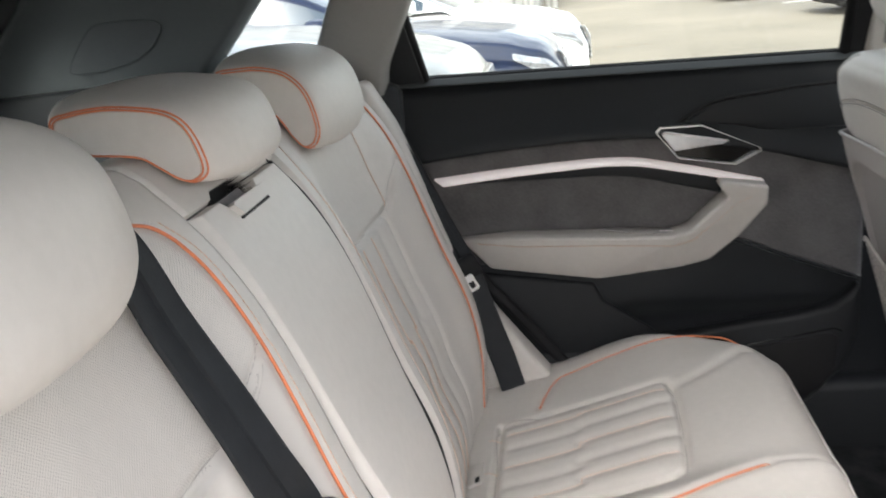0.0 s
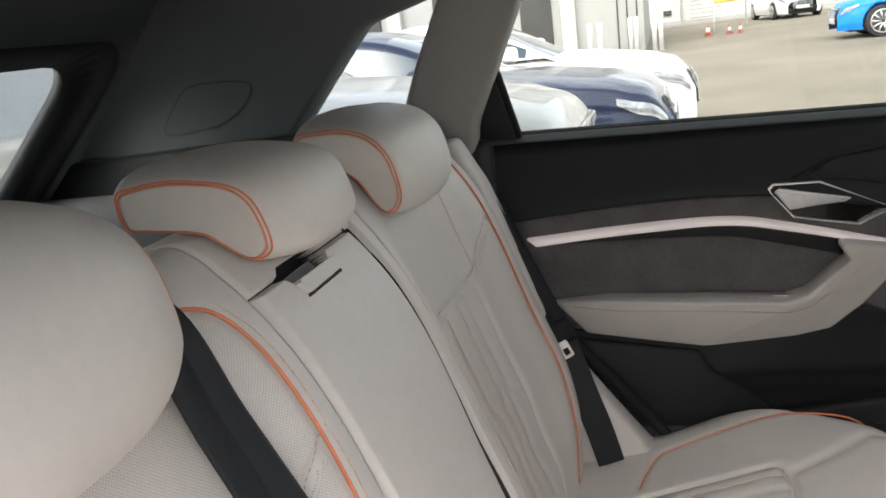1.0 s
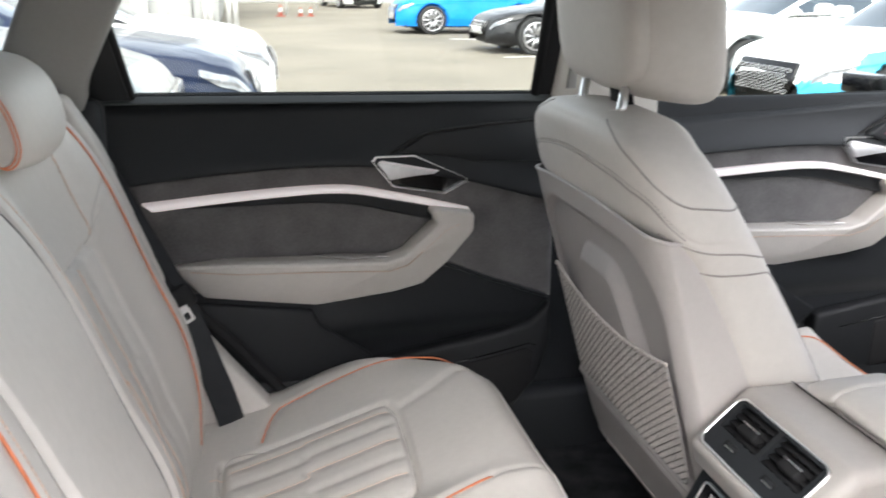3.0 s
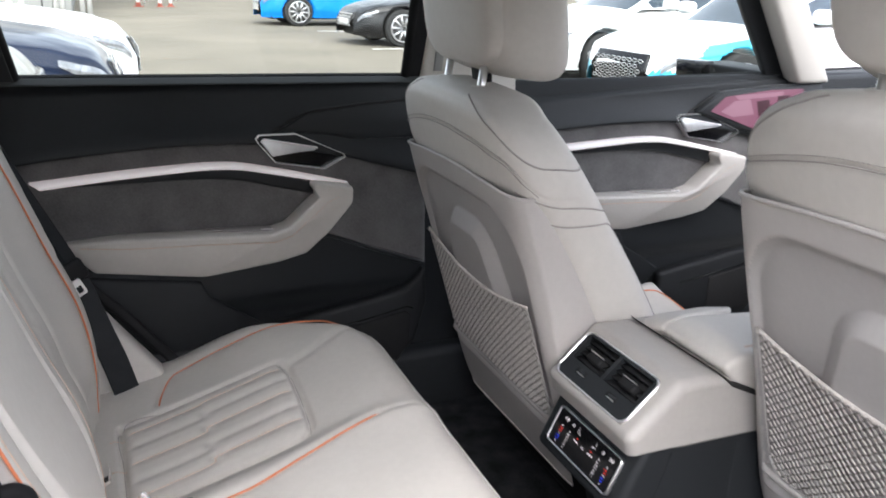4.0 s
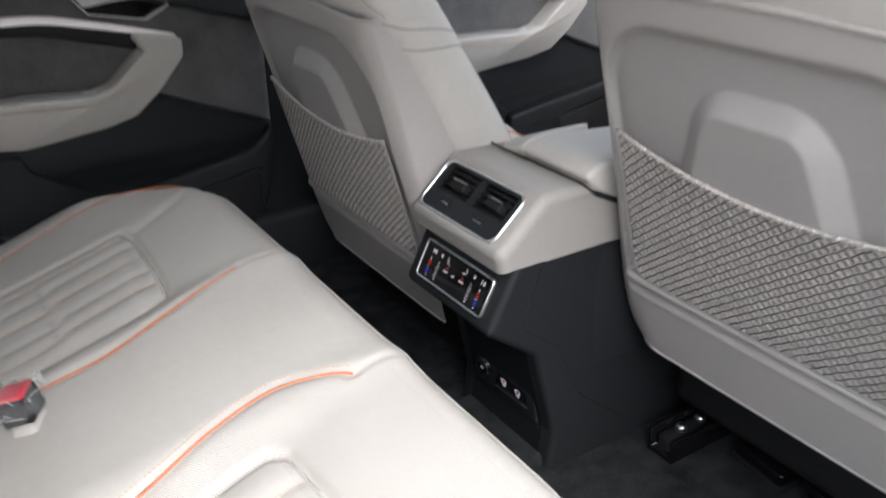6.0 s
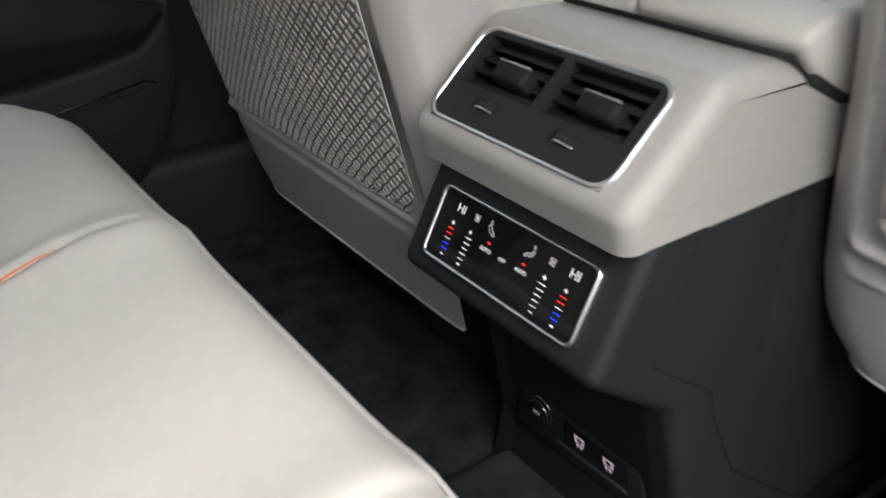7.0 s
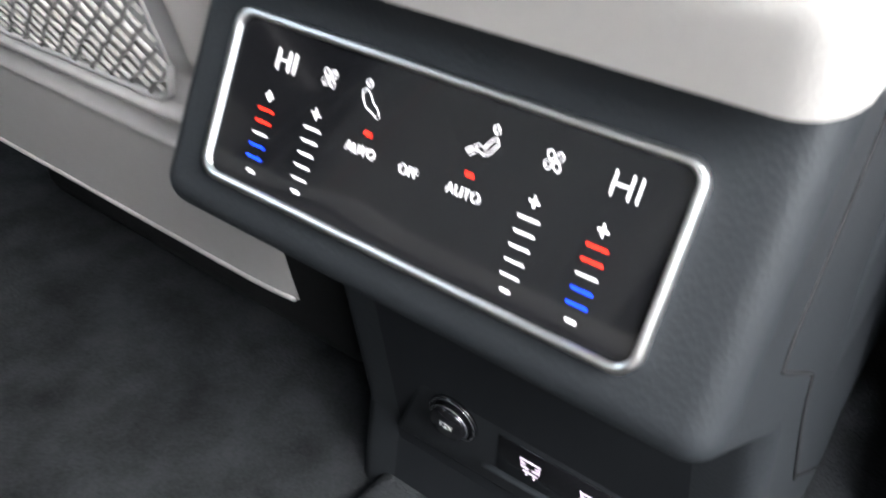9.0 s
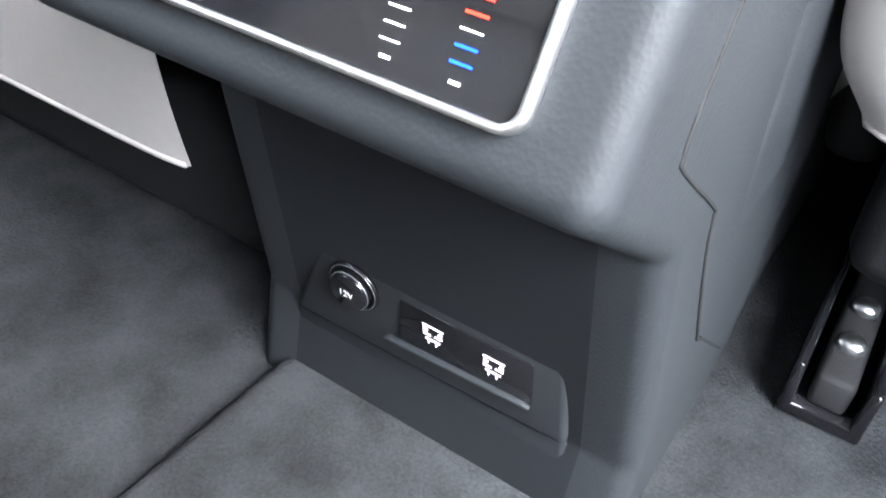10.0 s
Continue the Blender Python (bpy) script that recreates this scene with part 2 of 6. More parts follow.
def box(x0, x1, y0, y1, z0, z1, r=0.004, seg=2):
    """A block with rounded edges, as a bmesh."""
    bm = bmesh.new()
    bmesh.ops.create_cube(bm, size=1)
    for v in bm.verts:
        v.co = Vector(((x0 + x1) / 2 + v.co.x * (x1 - x0), (y0 + y1) / 2 + v.co.y * (y1 - y0), (z0 + z1) / 2 + v.co.z * (z1 - z0)))
    if r:
        bmesh.ops.bevel(bm, geom=bm.edges[:], offset=r, segments=seg, profile=0.5, affect="EDGES")
    return bm


def prism(outline, a, b, axis="y", r=0.004, seg=2, taper=None):
    """A polygon of (x, z), (x, y) or (y, z) drawn out along the axis from a to b, its edges rounded."""
    put = {"y": lambda p, d: (p[0], d, p[1]), "z": lambda p, d: (p[0], p[1], d), "x": lambda p, d: (d, p[0], p[1])}[axis]
    bm = bmesh.new()
    cx, cz = sum(p[0] for p in outline) / len(outline), sum(p[1] for p in outline) / len(outline)
    k = taper or 1.0
    one = [bm.verts.new(put(p, a)) for p in outline]
    two = [bm.verts.new(put((cx + (p[0] - cx) * k, cz + (p[1] - cz) * k), b)) for p in outline]
    bm.faces.new(one), bm.faces.new(two[::-1])
    for i in range(len(outline)):
        j = (i + 1) % len(outline)
        bm.faces.new((one[j], one[i], two[i], two[j]))
    bmesh.ops.recalc_face_normals(bm, faces=bm.faces)
    if r:
        bmesh.ops.bevel(bm, geom=bm.edges[:], offset=r, segments=seg, profile=0.5, affect="EDGES", clamp_overlap=True)
    return bm


def ringed(outline, inner, a, b, put):
    """A frame between two outlines of the same count, from depth a to depth b; put(p, d) gives the place."""
    n = len(outline)
    verts = [put(p, a) for p in outline] + [put(p, a) for p in inner] + [put(p, b) for p in outline] + [put(p, b) for p in inner]
    faces = []
    for i in range(n):
        j = (i + 1) % n
        faces += [(2 * n + i, 2 * n + j, 3 * n + j, 3 * n + i), (i, n + i, n + j, j), (i, j, 2 * n + j, 2 * n + i), (n + i, 3 * n + i, 3 * n + j, n + j)]
    return verts, faces


def rounded(w, h, r, n=5, cx=0.0, cy=0.0):
    """A rounded rectangle, as a list of points."""
    out = []
    for sx, sy, a0 in ((1, 1, 0), (-1, 1, 90), (-1, -1, 180), (1, -1, 270)):
        for i in range(n + 1):
            a = radians(a0 + 90 * i / n)
            out.append((cx + sx * (w / 2 - r) + r * math.cos(a), cy + sy * (h / 2 - r) + r * math.sin(a)))
    return out


def bow(bm, m):
    bmesh.ops.transform(bm, matrix=m, verts=bm.verts)
    return bm


def letters(text, size, m, mat, parent, name="letter", thick=0.0002):
    """Writing as flat raised mesh, centred at the pose m (x along the line, y up)."""
    cu = bpy.data.curves.new("text", "FONT")
    cu.body, cu.size, cu.align_x, cu.align_y, cu.extrude = text, size, "CENTER", "CENTER", thick
    cu.offset = -0.022 * size
    ob = bpy.data.objects.new("text", cu)
    scene.collection.objects.link(ob)
    bpy.context.view_layer.update()
    me = bpy.data.meshes.new_from_object(ob.evaluated_get(bpy.context.evaluated_depsgraph_get()))
    bpy.data.objects.remove(ob)
    bpy.data.curves.remove(cu)
    me.transform(m)
    me.materials.clear()
    me.materials.append(mat)
    out = new(name, me)
    out.parent = parent
    return out


def near_line(U, V, line, n=6):
    """Distance from each (U, V) to a smooth line."""
    p = np.array([tuple(q)[:2] for q in smooth_line([(*q, 0) for q in line], n)])
    best = np.full(U.shape, 9.0)
    for a, b in zip(p, p[1:]):
        d = b - a
        t = np.clip(((U - a[0]) * d[0] + (V - a[1]) * d[1]) / max(d @ d, 1e-12), 0, 1)
        best = np.minimum(best, np.hypot(U - a[0] - t * d[0], V - a[1] - t * d[1]))
    return best


def fillet(pts, n=7):
    """An open line of (x, z, radius) corners, each rounded."""
    out = []
    for i, (x, z, r) in enumerate(pts):
        p = Vector((x, z))
        if i in (0, len(pts) - 1) or r <= 0:
            out.append((x, z))
            continue
        a, b = Vector(pts[i - 1][:2]) - p, Vector(pts[i + 1][:2]) - p
        half = a.angle(b) / 2
        a, b = a.normalized(), b.normalized()
        c = p + (a + b).normalized() * (r / math.sin(half))
        s, e = p + a * (r / math.tan(half)) - c, p + b * (r / math.tan(half)) - c
        turn = s.angle(e)
        for k in range(n + 1):
            w = k / n
            q = (s * math.sin((1 - w) * turn) + e * math.sin(w * turn)) / math.sin(turn)
            out.append((c.x + q.x, c.y + q.y))
    return out


def moulded(line, half, r, back, cols=(), side=None, skip=None):
    """A moulding along y with rounded flanks: line is its outer section, back closes it behind."""
    p = [Vector(q) for q in line]
    ys = [(-half + r - r * math.sin(a), r * (1 - math.cos(a))) for a in np.linspace(math.pi / 2, 0, 8)]
    ys += [(y, 0.0) for y in cols] + [(-y, d) for y, d in ys[::-1]]
    verts, faces, k = [], [], len(p)
    for y, d in ys:
        for i, q in enumerate(p):
            t = (p[min(i + 1, k - 1)] - p[max(i - 1, 0)]).normalized()
            m = q + Vector((-t.y, t.x)) * d
            w = side(m.y) if side else 1.0
            verts.append((m.x, y * w, m.y))
    for c in range(len(ys) - 1):
        for i in range(k - 1):
            f = (c * k + i, c * k + i + 1, (c + 1) * k + i + 1, (c + 1) * k + i)
            if skip and skip(sum((Vector(verts[j]) for j in f), Vector()) / 4):
                continue
            faces.append(f)
    for c in (0, len(ys) - 1):
        y = ys[c][0]
        j = len(verts)
        strip = [v for v in verts[c * k:(c + 1) * k]]
        for x, y2, z in strip:
            verts += [(x, y2, z), (back, y2, z)]
        faces += [(j + 2 * i, j + 2 * i + 1, j + 2 * i + 3, j + 2 * i + 2) for i in range(k - 1)]
    return verts, faces

# ---- car shell: floor, roof, pillars ----
structure("floor_carpet", box(-0.72, 1.5, -0.74, 0.76, 0.22, 0.280, 0.005), carpet, "charcoal carpet on the car floor")
structure("floor_hump", prism([(-0.108, 0.276), (-0.098, 0.296), (0.098, 0.296), (0.108, 0.276)], -0.60, 0.10, "x", 0.006, 2), carpet, "low carpeted hump along the car floor")
structure("sill_far", box(-0.62, 1.3, 0.735, 0.80, 0.24, 0.42, 0.02, 3), dark_plastic, "charcoal door sill")
structure("sill_near", box(-0.62, 1.3, -0.82, -0.74, 0.24, 0.40, 0.02, 3), dark_plastic, "charcoal door sill")


def roof_shape(u, v):
    x = -1.45 + 2.14 * v
    z = 1.515 - 0.10 * np.abs(u) ** 3 - 0.10 * step(0.35, 0.0, v) - 0.06 * step(0.8, 1.0, v)
    return x + 0 * u, u * 0.64, z


structure("ceiling", sheet(roof_shape, np.linspace(-1, 1, 30), np.linspace(0, 1, 40), (0, 0, 0.06)), headliner, "dark cloth headliner")


def patch(xs, lo, hi, yf, n=24, back=(0, 0.03, 0)):
    """A panel between two lines lo(x) and hi(x), bulged by yf(x, z)."""
    def shape(u, v):
        z = lo(u) + (hi(u) - lo(u)) * v
        return u, yf(u, z), z
    return sheet(shape, xs, np.linspace(0, 1, n), back)


def upright(outline, y0, y1, lean=0.0, at=1.05, r=0.006):
    """A trim of (x, z) outline between two depths, leaning in with height."""
    bm = prism(outline, y0, y1, "y", r, 2)
    for v in bm.verts:
        v.co.y -= lean * (v.co.z - at) * (1 if y0 > 0 else -1)
    return bm


LEAN = 0.32
for s in (1, -1):
    # pillars, both sides
    structure("pillar_c_trim" if s > 0 else "pillar_c_trim_near", upright([(-0.834, 0.98), (-0.815, 1.09), (-0.762, 1.19), (-0.704, 1.30), (-0.61, 1.43), (-0.74, 1.43), (-0.842, 1.30), (-0.897, 1.207), (-0.942, 1.12), (-0.965, 0.98)], s * 0.695, s * 0.755, LEAN, 1.05, 0.012), pillar_trim, "grey cloth pillar trim behind the rear door")
    structure("pillar_d_trim" if s > 0 else "pillar_d_trim_near", upright([(-1.62, 1.09), (-1.585, 1.11), (-1.455, 1.24), (-1.47, 1.30), (-1.66, 1.34), (-1.66, 1.44), (-0.82, 1.43), (-0.825, 1.312), (-0.964, 1.276), (-1.008, 1.233), (-1.114, 1.123), (-1.13, 1.105)], s * 0.635, s * 0.72, 0.22, 1.05, 0.014), pillar_shaded, "grey tailgate pillar trim with speaker")
    structure("roof_rail" if s > 0 else "roof_rail_near", upright([(-0.98, 1.32), (-0.7, 1.40), (0.0, 1.44), (0.9, 1.40), (1.05, 1.36), (1.1, 1.42), (0.9, 1.52), (-1.0, 1.52)], s * 0.68, s * 0.76, LEAN, 1.05, 0.02), headliner, "dark cloth roof rail")
    structure("pillar_b_trim" if s > 0 else "pillar_b_trim_near", upright([(0.0, 0.32), (0.0, 1.05), (0.012, 1.45), (0.19, 1.45), (0.222, 1.05), (0.235, 0.98), (0.25, 0.32)], s * 0.730, s * 0.770, LEAN * 0.8, 1.05, 0.012), cream_trim, "pale middle pillar trim")
    structure("pillar_a_trim" if s > 0 else "pillar_a_trim_near", upright([(1.02, 1.01), (0.66, 1.42), (0.74, 1.45), (1.125, 1.01)], s * 0.715, s * 0.775, LEAN, 1.05, 0.012), cream_trim, "pale windscreen pillar trim")
structure("pillar_b_slot", upright([(0.025, 1.06), (0.027, 1.30), (0.045, 1.30), (0.043, 1.06)], 0.726, 0.731, LEAN * 0.8, 1.05, 0.001), pillar_trim, "grey belt guide slot in the middle pillar")
structure("quarter_seal", join([tube([Vector((x, 0.672 - 0.25 * (z - 1.05), z)) for x, z in ((-1.128, 1.118), (-1.024, 1.238), (-0.980, 1.285), (-0.855, 1.318))], 0.003, 6)]), rubber, "black seal round the quarter window")
structure("quarter_pane", ([(-1.14, 0.70, 1.06), (-0.93, 0.70, 1.06), (-0.80, 0.62, 1.36), (-1.0, 0.62, 1.36)], [(0, 1, 2, 3)]), tinted, "quarter window glass", False)
# unseen opaque panel added instead of near quarter glass, to dim the headrests
structure("quarter_panel_near", upright([(-1.66, 1.04), (-0.90, 1.04), (-0.80, 1.20), (-0.72, 1.44), (-1.66, 1.44)], -0.70, -0.74, LEAN, 1.05, 0.004), headliner, "unseen dark panel added to block light at the near quarter window")
structure("rear_shelf", box(-1.64, -0.93, -0.70, 0.70, 0.985, 1.035, 0.01), black_trim, "black cargo cover behind the bench")
structure("rear_shelf_rim", prism([(-1.66, 1.02), (-1.66, 1.095), (-1.13, 1.112), (-0.95, 1.13), (-0.90, 1.02)], 0.60, 0.70, "y", 0.008, 2), black_trim, "black ledge below the rear pillar trim")
structure("cargo_floor", box(-1.75, -0.70, -0.70, 0.70, 0.42, 0.48, 0.01), carpet, "charcoal cargo floor")
structure("rear_wall", box(-1.80, -1.66, -0.72, 0.72, 0.42, 1.06, 0.03), black_trim, "black lower tailgate trim")
for s, nm in ((1, "rear_side_wall"), (-1, "rear_side_wall_near")):
    structure(nm, box(-1.78, -0.80, min(s * 0.70, s * 0.76), max(s * 0.70, s * 0.76), 0.40, 1.06, 0.02), black_trim, "black cargo side trim")


# tailgate with its window
def gate(p, d):
    """p: across and up the sloping tailgate."""
    return (-1.435 - 0.72 * (0.335 - p[1]) - 0.70 * d, p[0], 1.24 - 0.70 * (0.335 - p[1]) + 0.72 * d)


structure("tailgate_frame", ringed(rounded(1.205, 0.61, 0.12, 6, 0, 0.137), rounded(0.95, 0.43, 0.085, 6, 0, 0.165), 0.0, 0.02, gate), black_trim, "black tailgate frame")
structure("tailgate_header", ringed(rounded(1.5, 1.0, 0.05, 6, 0, 0.20), rounded(1.19, 0.595, 0.12, 6, 0, 0.137), -0.012, 0.004, gate), pillar_shaded, "dark grey trim round the tailgate frame")
structure("tailgate_pane", ([gate(p, 0.01) for p in ((-0.56, -0.06), (0.56, -0.06), (0.56, 0.45), (-0.56, 0.45))], [(0, 1, 2, 3)]), pane, "tailgate window glass", False)

speaker = thing("speaker_grille", "dark rounded speaker grille set in the grey pillar trim", "speaker")
shape = [(q.x, q.z) for q in smooth_line([(-1.365, 0, 1.135), (-1.31, 0, 1.20), (-1.27, 0, 1.213), (-1.19, 0, 1.210), (-1.178, 0, 1.195), (-1.205, 0, 1.165), (-1.25, 0, 1.142), (-1.30, 0, 1.134)], 4, True)]
part("grille", upright(shape, 0.631, 0.640, 0.22, 1.05, 0.001), headliner, speaker, "dark perforated grille")
part("grille_rim", tube([Vector((x, 0.6312 - 0.22 * (z - 1.05), z)) for x, z in shape], 0.0014, 6, True), pillar_shaded, speaker, "grey rim")
hook = thing("coat_hook", "small dark folding coat hook on the roof lining", "coat hook")
part("base", bow(prism(rounded(0.09, 0.03, 0.014), -0.008, 0.008, "z", 0.004, 2), pose(-1.06, 0.53, 1.385, 65, 0, 0)), headliner, hook, "dark plastic base")
part("lever", bow(prism(rounded(0.05, 0.014, 0.006), -0.006, 0.006, "z", 0.003, 2), pose(-1.06, 0.515, 1.378, 65, 0, 0)), black_trim, hook, "folded lever")

# ---- doors ----
BELT = [(-0.80, 0.905), (-0.717, 0.915), (-0.612, 0.924), (-0.459, 0.931), (-0.35, 0.927), (-0.26, 0.912), (-0.171, 0.894), (-0.052, 0.861), (0.06, 0.83)]
FOOT = [(-0.82, 0.70), (-0.66, 0.70), (-0.458, 0.70), (-0.30, 0.735), (-0.222, 0.732), (-0.112, 0.691), (0.008, 0.646), (0.06, 0.628)]
STRIP_T = [(-0.753, 0.876), (-0.614, 0.8875), (-0.511, 0.8935), (-0.44, 0.8955), (-0.39, 0.893), (-0.311, 0.877), (-0.165, 0.8405)]
STRIP_B = [(-0.733, 0.863), (-0.614, 0.873), (-0.511, 0.8795), (-0.44, 0.8825), (-0.39, 0.880), (-0.311, 0.865), (-0.165, 0.8325)]
HANDLE = [(-0.350, 0.939), (-0.343, 0.9465), (-0.272, 0.9465), (-0.172, 0.900), (-0.170, 0.893), (-0.213, 0.871), (-0.312, 0.889), (-0.345, 0.930)]


def door(label, front=False):
    """The inside of a door, in the rear door's place."""
    d = thing("car_door", label, "car door", "far side doors")
    up = lambda x: lerp(x, BELT)
    foot = lambda x: lerp(x, FOOT)
    sill = (lambda x: 1.0145 + 0.020 * (x + 0.80)) if front else (lambda x: 1.054 - 0.012 * (x + 0.75))
    ledge = lambda x: sill(x) - 0.040 * np.clip(0.95 - (x + 0.80) / 0.85, 0.05, 1)
    if front:
        bulge = lambda x, z: 0.717 + 0.010 * step(0.93, 1.0, z) + 0.034 * np.clip((z - ledge(x)) / (sill(x) - ledge(x)), 0, 1)
    else:
        bulge = lambda x, z: 0.717 + 0.022 * step(0.93, 1.04, z) + 0.016 * step(1.025, 1.057, z) + 0.012 * step(0.70, 0.55, z)
    rim_y = 0.760 if front else 0.746
    end = 0.012 if not front else 0.30
    xs = np.linspace(-0.835, end, 70)
    part("upper_trim", patch(xs, up, sill, lambda x, z: bulge(x, z) - 0.010 * np.exp(-((z - up(x)) / 0.03) ** 2)), black_trim, d, "black soft-touch upper trim")
    part("suede_insert", patch(xs, foot, up, lambda x, z: 0.722 + 0.004 * np.cos((z - 0.8) * 12), 30), suede, d, "grey suede insert")
    low = lambda x: 0.375 + 0.05 * step(-0.55, -0.80, x) + 0.16 * np.clip((x + 0.13) / 0.142, 0, 1) ** 2.5 * (not front)
    part("lower_trim", patch(xs, low, foot, lambda x, z: 0.719 + 0.022 * step(0.62, 0.56, z) * step(-0.50, -0.36, x) - 0.020 * step(0.53, 0.50, z), 40), black_trim, d, "black lower trim with a pocket")
    part("sill_cap", patch(xs, lambda x: sill(x) - 0.009, lambda x: sill(x) + 0.003, lambda x, z: rim_y - 0.014 + 1.1 * np.maximum(z - sill(x) + 0.007, 0), 8), sill_lightened, d, "cap along the window sill, lightened for sky light")
    part("belt_seal", patch(xs, lambda x: sill(x) + 0.001, lambda x: sill(x) + 0.006, lambda x, z: rim_y + 0.002 + 0 * x, 4), rubber, d, "thin rubber window seal")
    # screen-shaped lower panels
    part("pocket_panel", prism([(-0.80, 0.64), (-0.70, 0.69), (-0.467, 0.656), (-0.452, 0.622), (-0.352, 0.552), (-0.40, 0.50), (-0.80, 0.44)], 0.708, 0.725, "y", 0.006, 2), door_plastic, d, "charcoal lower panel")
    part("pocket_lip", prism([(-0.36, 0.545), (-0.249, 0.563), (-0.10, 0.585), (-0.042, 0.598), (-0.015, 0.622), (0.004, 0.645), (0.008, 0.56), (-0.02, 0.47), (-0.09, 0.40), (-0.36, 0.40)], 0.690, 0.725, "y", 0.010, 3), door_plastic, d, "map pocket edge")
    part("pocket_pad", prism([(-0.199, 0.630), (-0.017, 0.630), (-0.040, 0.597), (-0.193, 0.604)], 0.728, 0.742, "y", 0.004, 2), dark_plastic, d, "charcoal pocket pad")
    part("speaker_cover", prism([(-0.215, 0.518), (-0.10, 0.538), (-0.045, 0.548), (-0.030, 0.538), (-0.035, 0.47), (-0.06, 0.435), (-0.10, 0.415), (-0.215, 0.405)], 0.6865, 0.70, "y", 0.003, 2), rubber, d, "black speaker cover")
    part("pocket_edge", tube([(-0.30, 0.689, 0.512), (-0.18, 0.688, 0.532), (-0.10, 0.688, 0.546), (-0.040, 0.688, 0.558), (-0.026, 0.689, 0.552)], 0.0016, 6), gloss_black, d, "shiny edge above the speaker")
    part("insert_edge", tube([Vector((x, 0.713, float(foot(np.float64(x))))) for x in np.linspace(-0.225, end - 0.01, 20)], 0.004, 6), black_trim, d, "dark edge below the insert")
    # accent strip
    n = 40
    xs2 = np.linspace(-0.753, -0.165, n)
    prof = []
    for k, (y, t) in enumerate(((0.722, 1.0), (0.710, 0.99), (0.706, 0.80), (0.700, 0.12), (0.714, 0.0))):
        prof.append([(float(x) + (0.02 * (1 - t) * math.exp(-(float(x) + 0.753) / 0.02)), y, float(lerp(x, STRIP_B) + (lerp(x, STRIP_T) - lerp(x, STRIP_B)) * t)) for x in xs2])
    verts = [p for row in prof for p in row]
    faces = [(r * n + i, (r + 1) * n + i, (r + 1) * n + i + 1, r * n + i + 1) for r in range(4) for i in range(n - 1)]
    part("accent_strip", (verts, faces), emissive_strip, d, "pale metal accent strip with added pink emission")
    # shadow on the recessed suede below the strip, laid on as black trim
    part("strip_shadow", patch(np.linspace(-0.70, -0.236, 40), lambda x: lerp(x, STRIP_B) - 0.001 - 0.029 * np.clip((x + 0.70) / 0.464, 0, 1) ** 0.8, lambda x: lerp(x, STRIP_B), lambda x, z: 0.7105 + 0.22 * (lerp(x, STRIP_B) - z), 6, (0, 0.012, 0)), black_trim, d, "black wedge for the shadow under the strip")
    # door handle
    inner = [(-0.256 + (x + 0.256) * 0.970, 0.908 + (z - 0.908) * 0.935) for x, z in HANDLE]
    put = lambda p, dd: (p[0], dd, p[1])
    h = part("handle_bezel", ringed(HANDLE, inner, 0.722, 0.706, put), chrome, d, "angular chrome bezel", False)
    v = [put(p, 0.716) for p in inner]
    part("handle_bowl", (v, [tuple(range(len(v)))]), gloss_black, d, "gloss black handle bowl", False)
    part("lever", prism([(-0.341, 0.934), (-0.334, 0.9375), (-0.228, 0.9165), (-0.232, 0.911), (-0.270, 0.908), (-0.318, 0.902)], 0.703, 0.714, "y", 0.003, 2), steel, d, "brushed metal door lever")
    part("lever_edge", prism([(-0.339, 0.9365), (-0.333, 0.9395), (-0.226, 0.9178), (-0.229, 0.9145)], 0.700, 0.706, "y", 0.0012, 1), brushed, d, "bright upper edge of the lever")
    part("scallop", prism([(-0.30, 0.952), (-0.245, 0.985), (-0.12, 0.999), (0.005, 1.006), (0.005, 0.925), (-0.155, 0.928), (-0.21, 0.940)], 0.724, 0.7255 - 0.013, "y", 0.004, 2), black_trim, d, "dark scalloped trim")
    # dark rod stands in for the shadow cast by the overhanging upper trim
    part("scallop_shadow", tube(smooth_line([(-0.315, 0.7165, 0.948), (-0.285, 0.7145, 0.966), (-0.245, 0.713, 0.9855), (-0.18, 0.7125, 0.994), (-0.12, 0.7125, 0.9995), (0.0, 0.7125, 1.0065)], 5), 0.0032, 6), dark_fill, d, "dark rod for the shadow line above the scallop")
    # armrest with pull
    arm_o = [(-0.715, 0.758), (-0.66, 0.694), (-0.458, 0.660), (-0.312, 0.685), (-0.262, 0.704), (-0.212, 0.750), (-0.164, 0.806), (-0.163, 0.839), (-0.240, 0.852), (-0.246, 0.842), (-0.232, 0.822), (-0.295, 0.765), (-0.33, 0.755), (-0.47, 0.760), (-0.62, 0.765)]
    bm = prism(arm_o, 0.730, 0.672, "y", 0.012, 4)
    for v in bm.verts:
        v.co.y += 0.035 * step(-0.56, -0.73, v.co.x) * (v.co.y < 0.71)
        v.co.y += 0.9 * max(0.0, 0.715 - v.co.z) * (v.co.y < 0.71)
    a = part("armrest", bm, leather, d, "leather armrest with pull grip")
    part("stitching", stitches([Vector((x, 0.6725 + 0.035 * float(step(-0.56, -0.73, x)), z)) for x, z in ((-0.68, 0.750), (-0.6, 0.748), (-0.45, 0.744), (-0.325, 0.737), (-0.29, 0.747), (-0.215, 0.812), (-0.19, 0.822))], 0.0009), thread, a, "peach stitching")
    lens = [(q.x, q.y) for q in smooth_line([(-0.075, 0.008, 0), (-0.03, 0.017, 0), (0.05, 0.016, 0), (0.078, 0.006, 0), (0.055, -0.012, 0), (-0.02, -0.010, 0)], 5, True)]
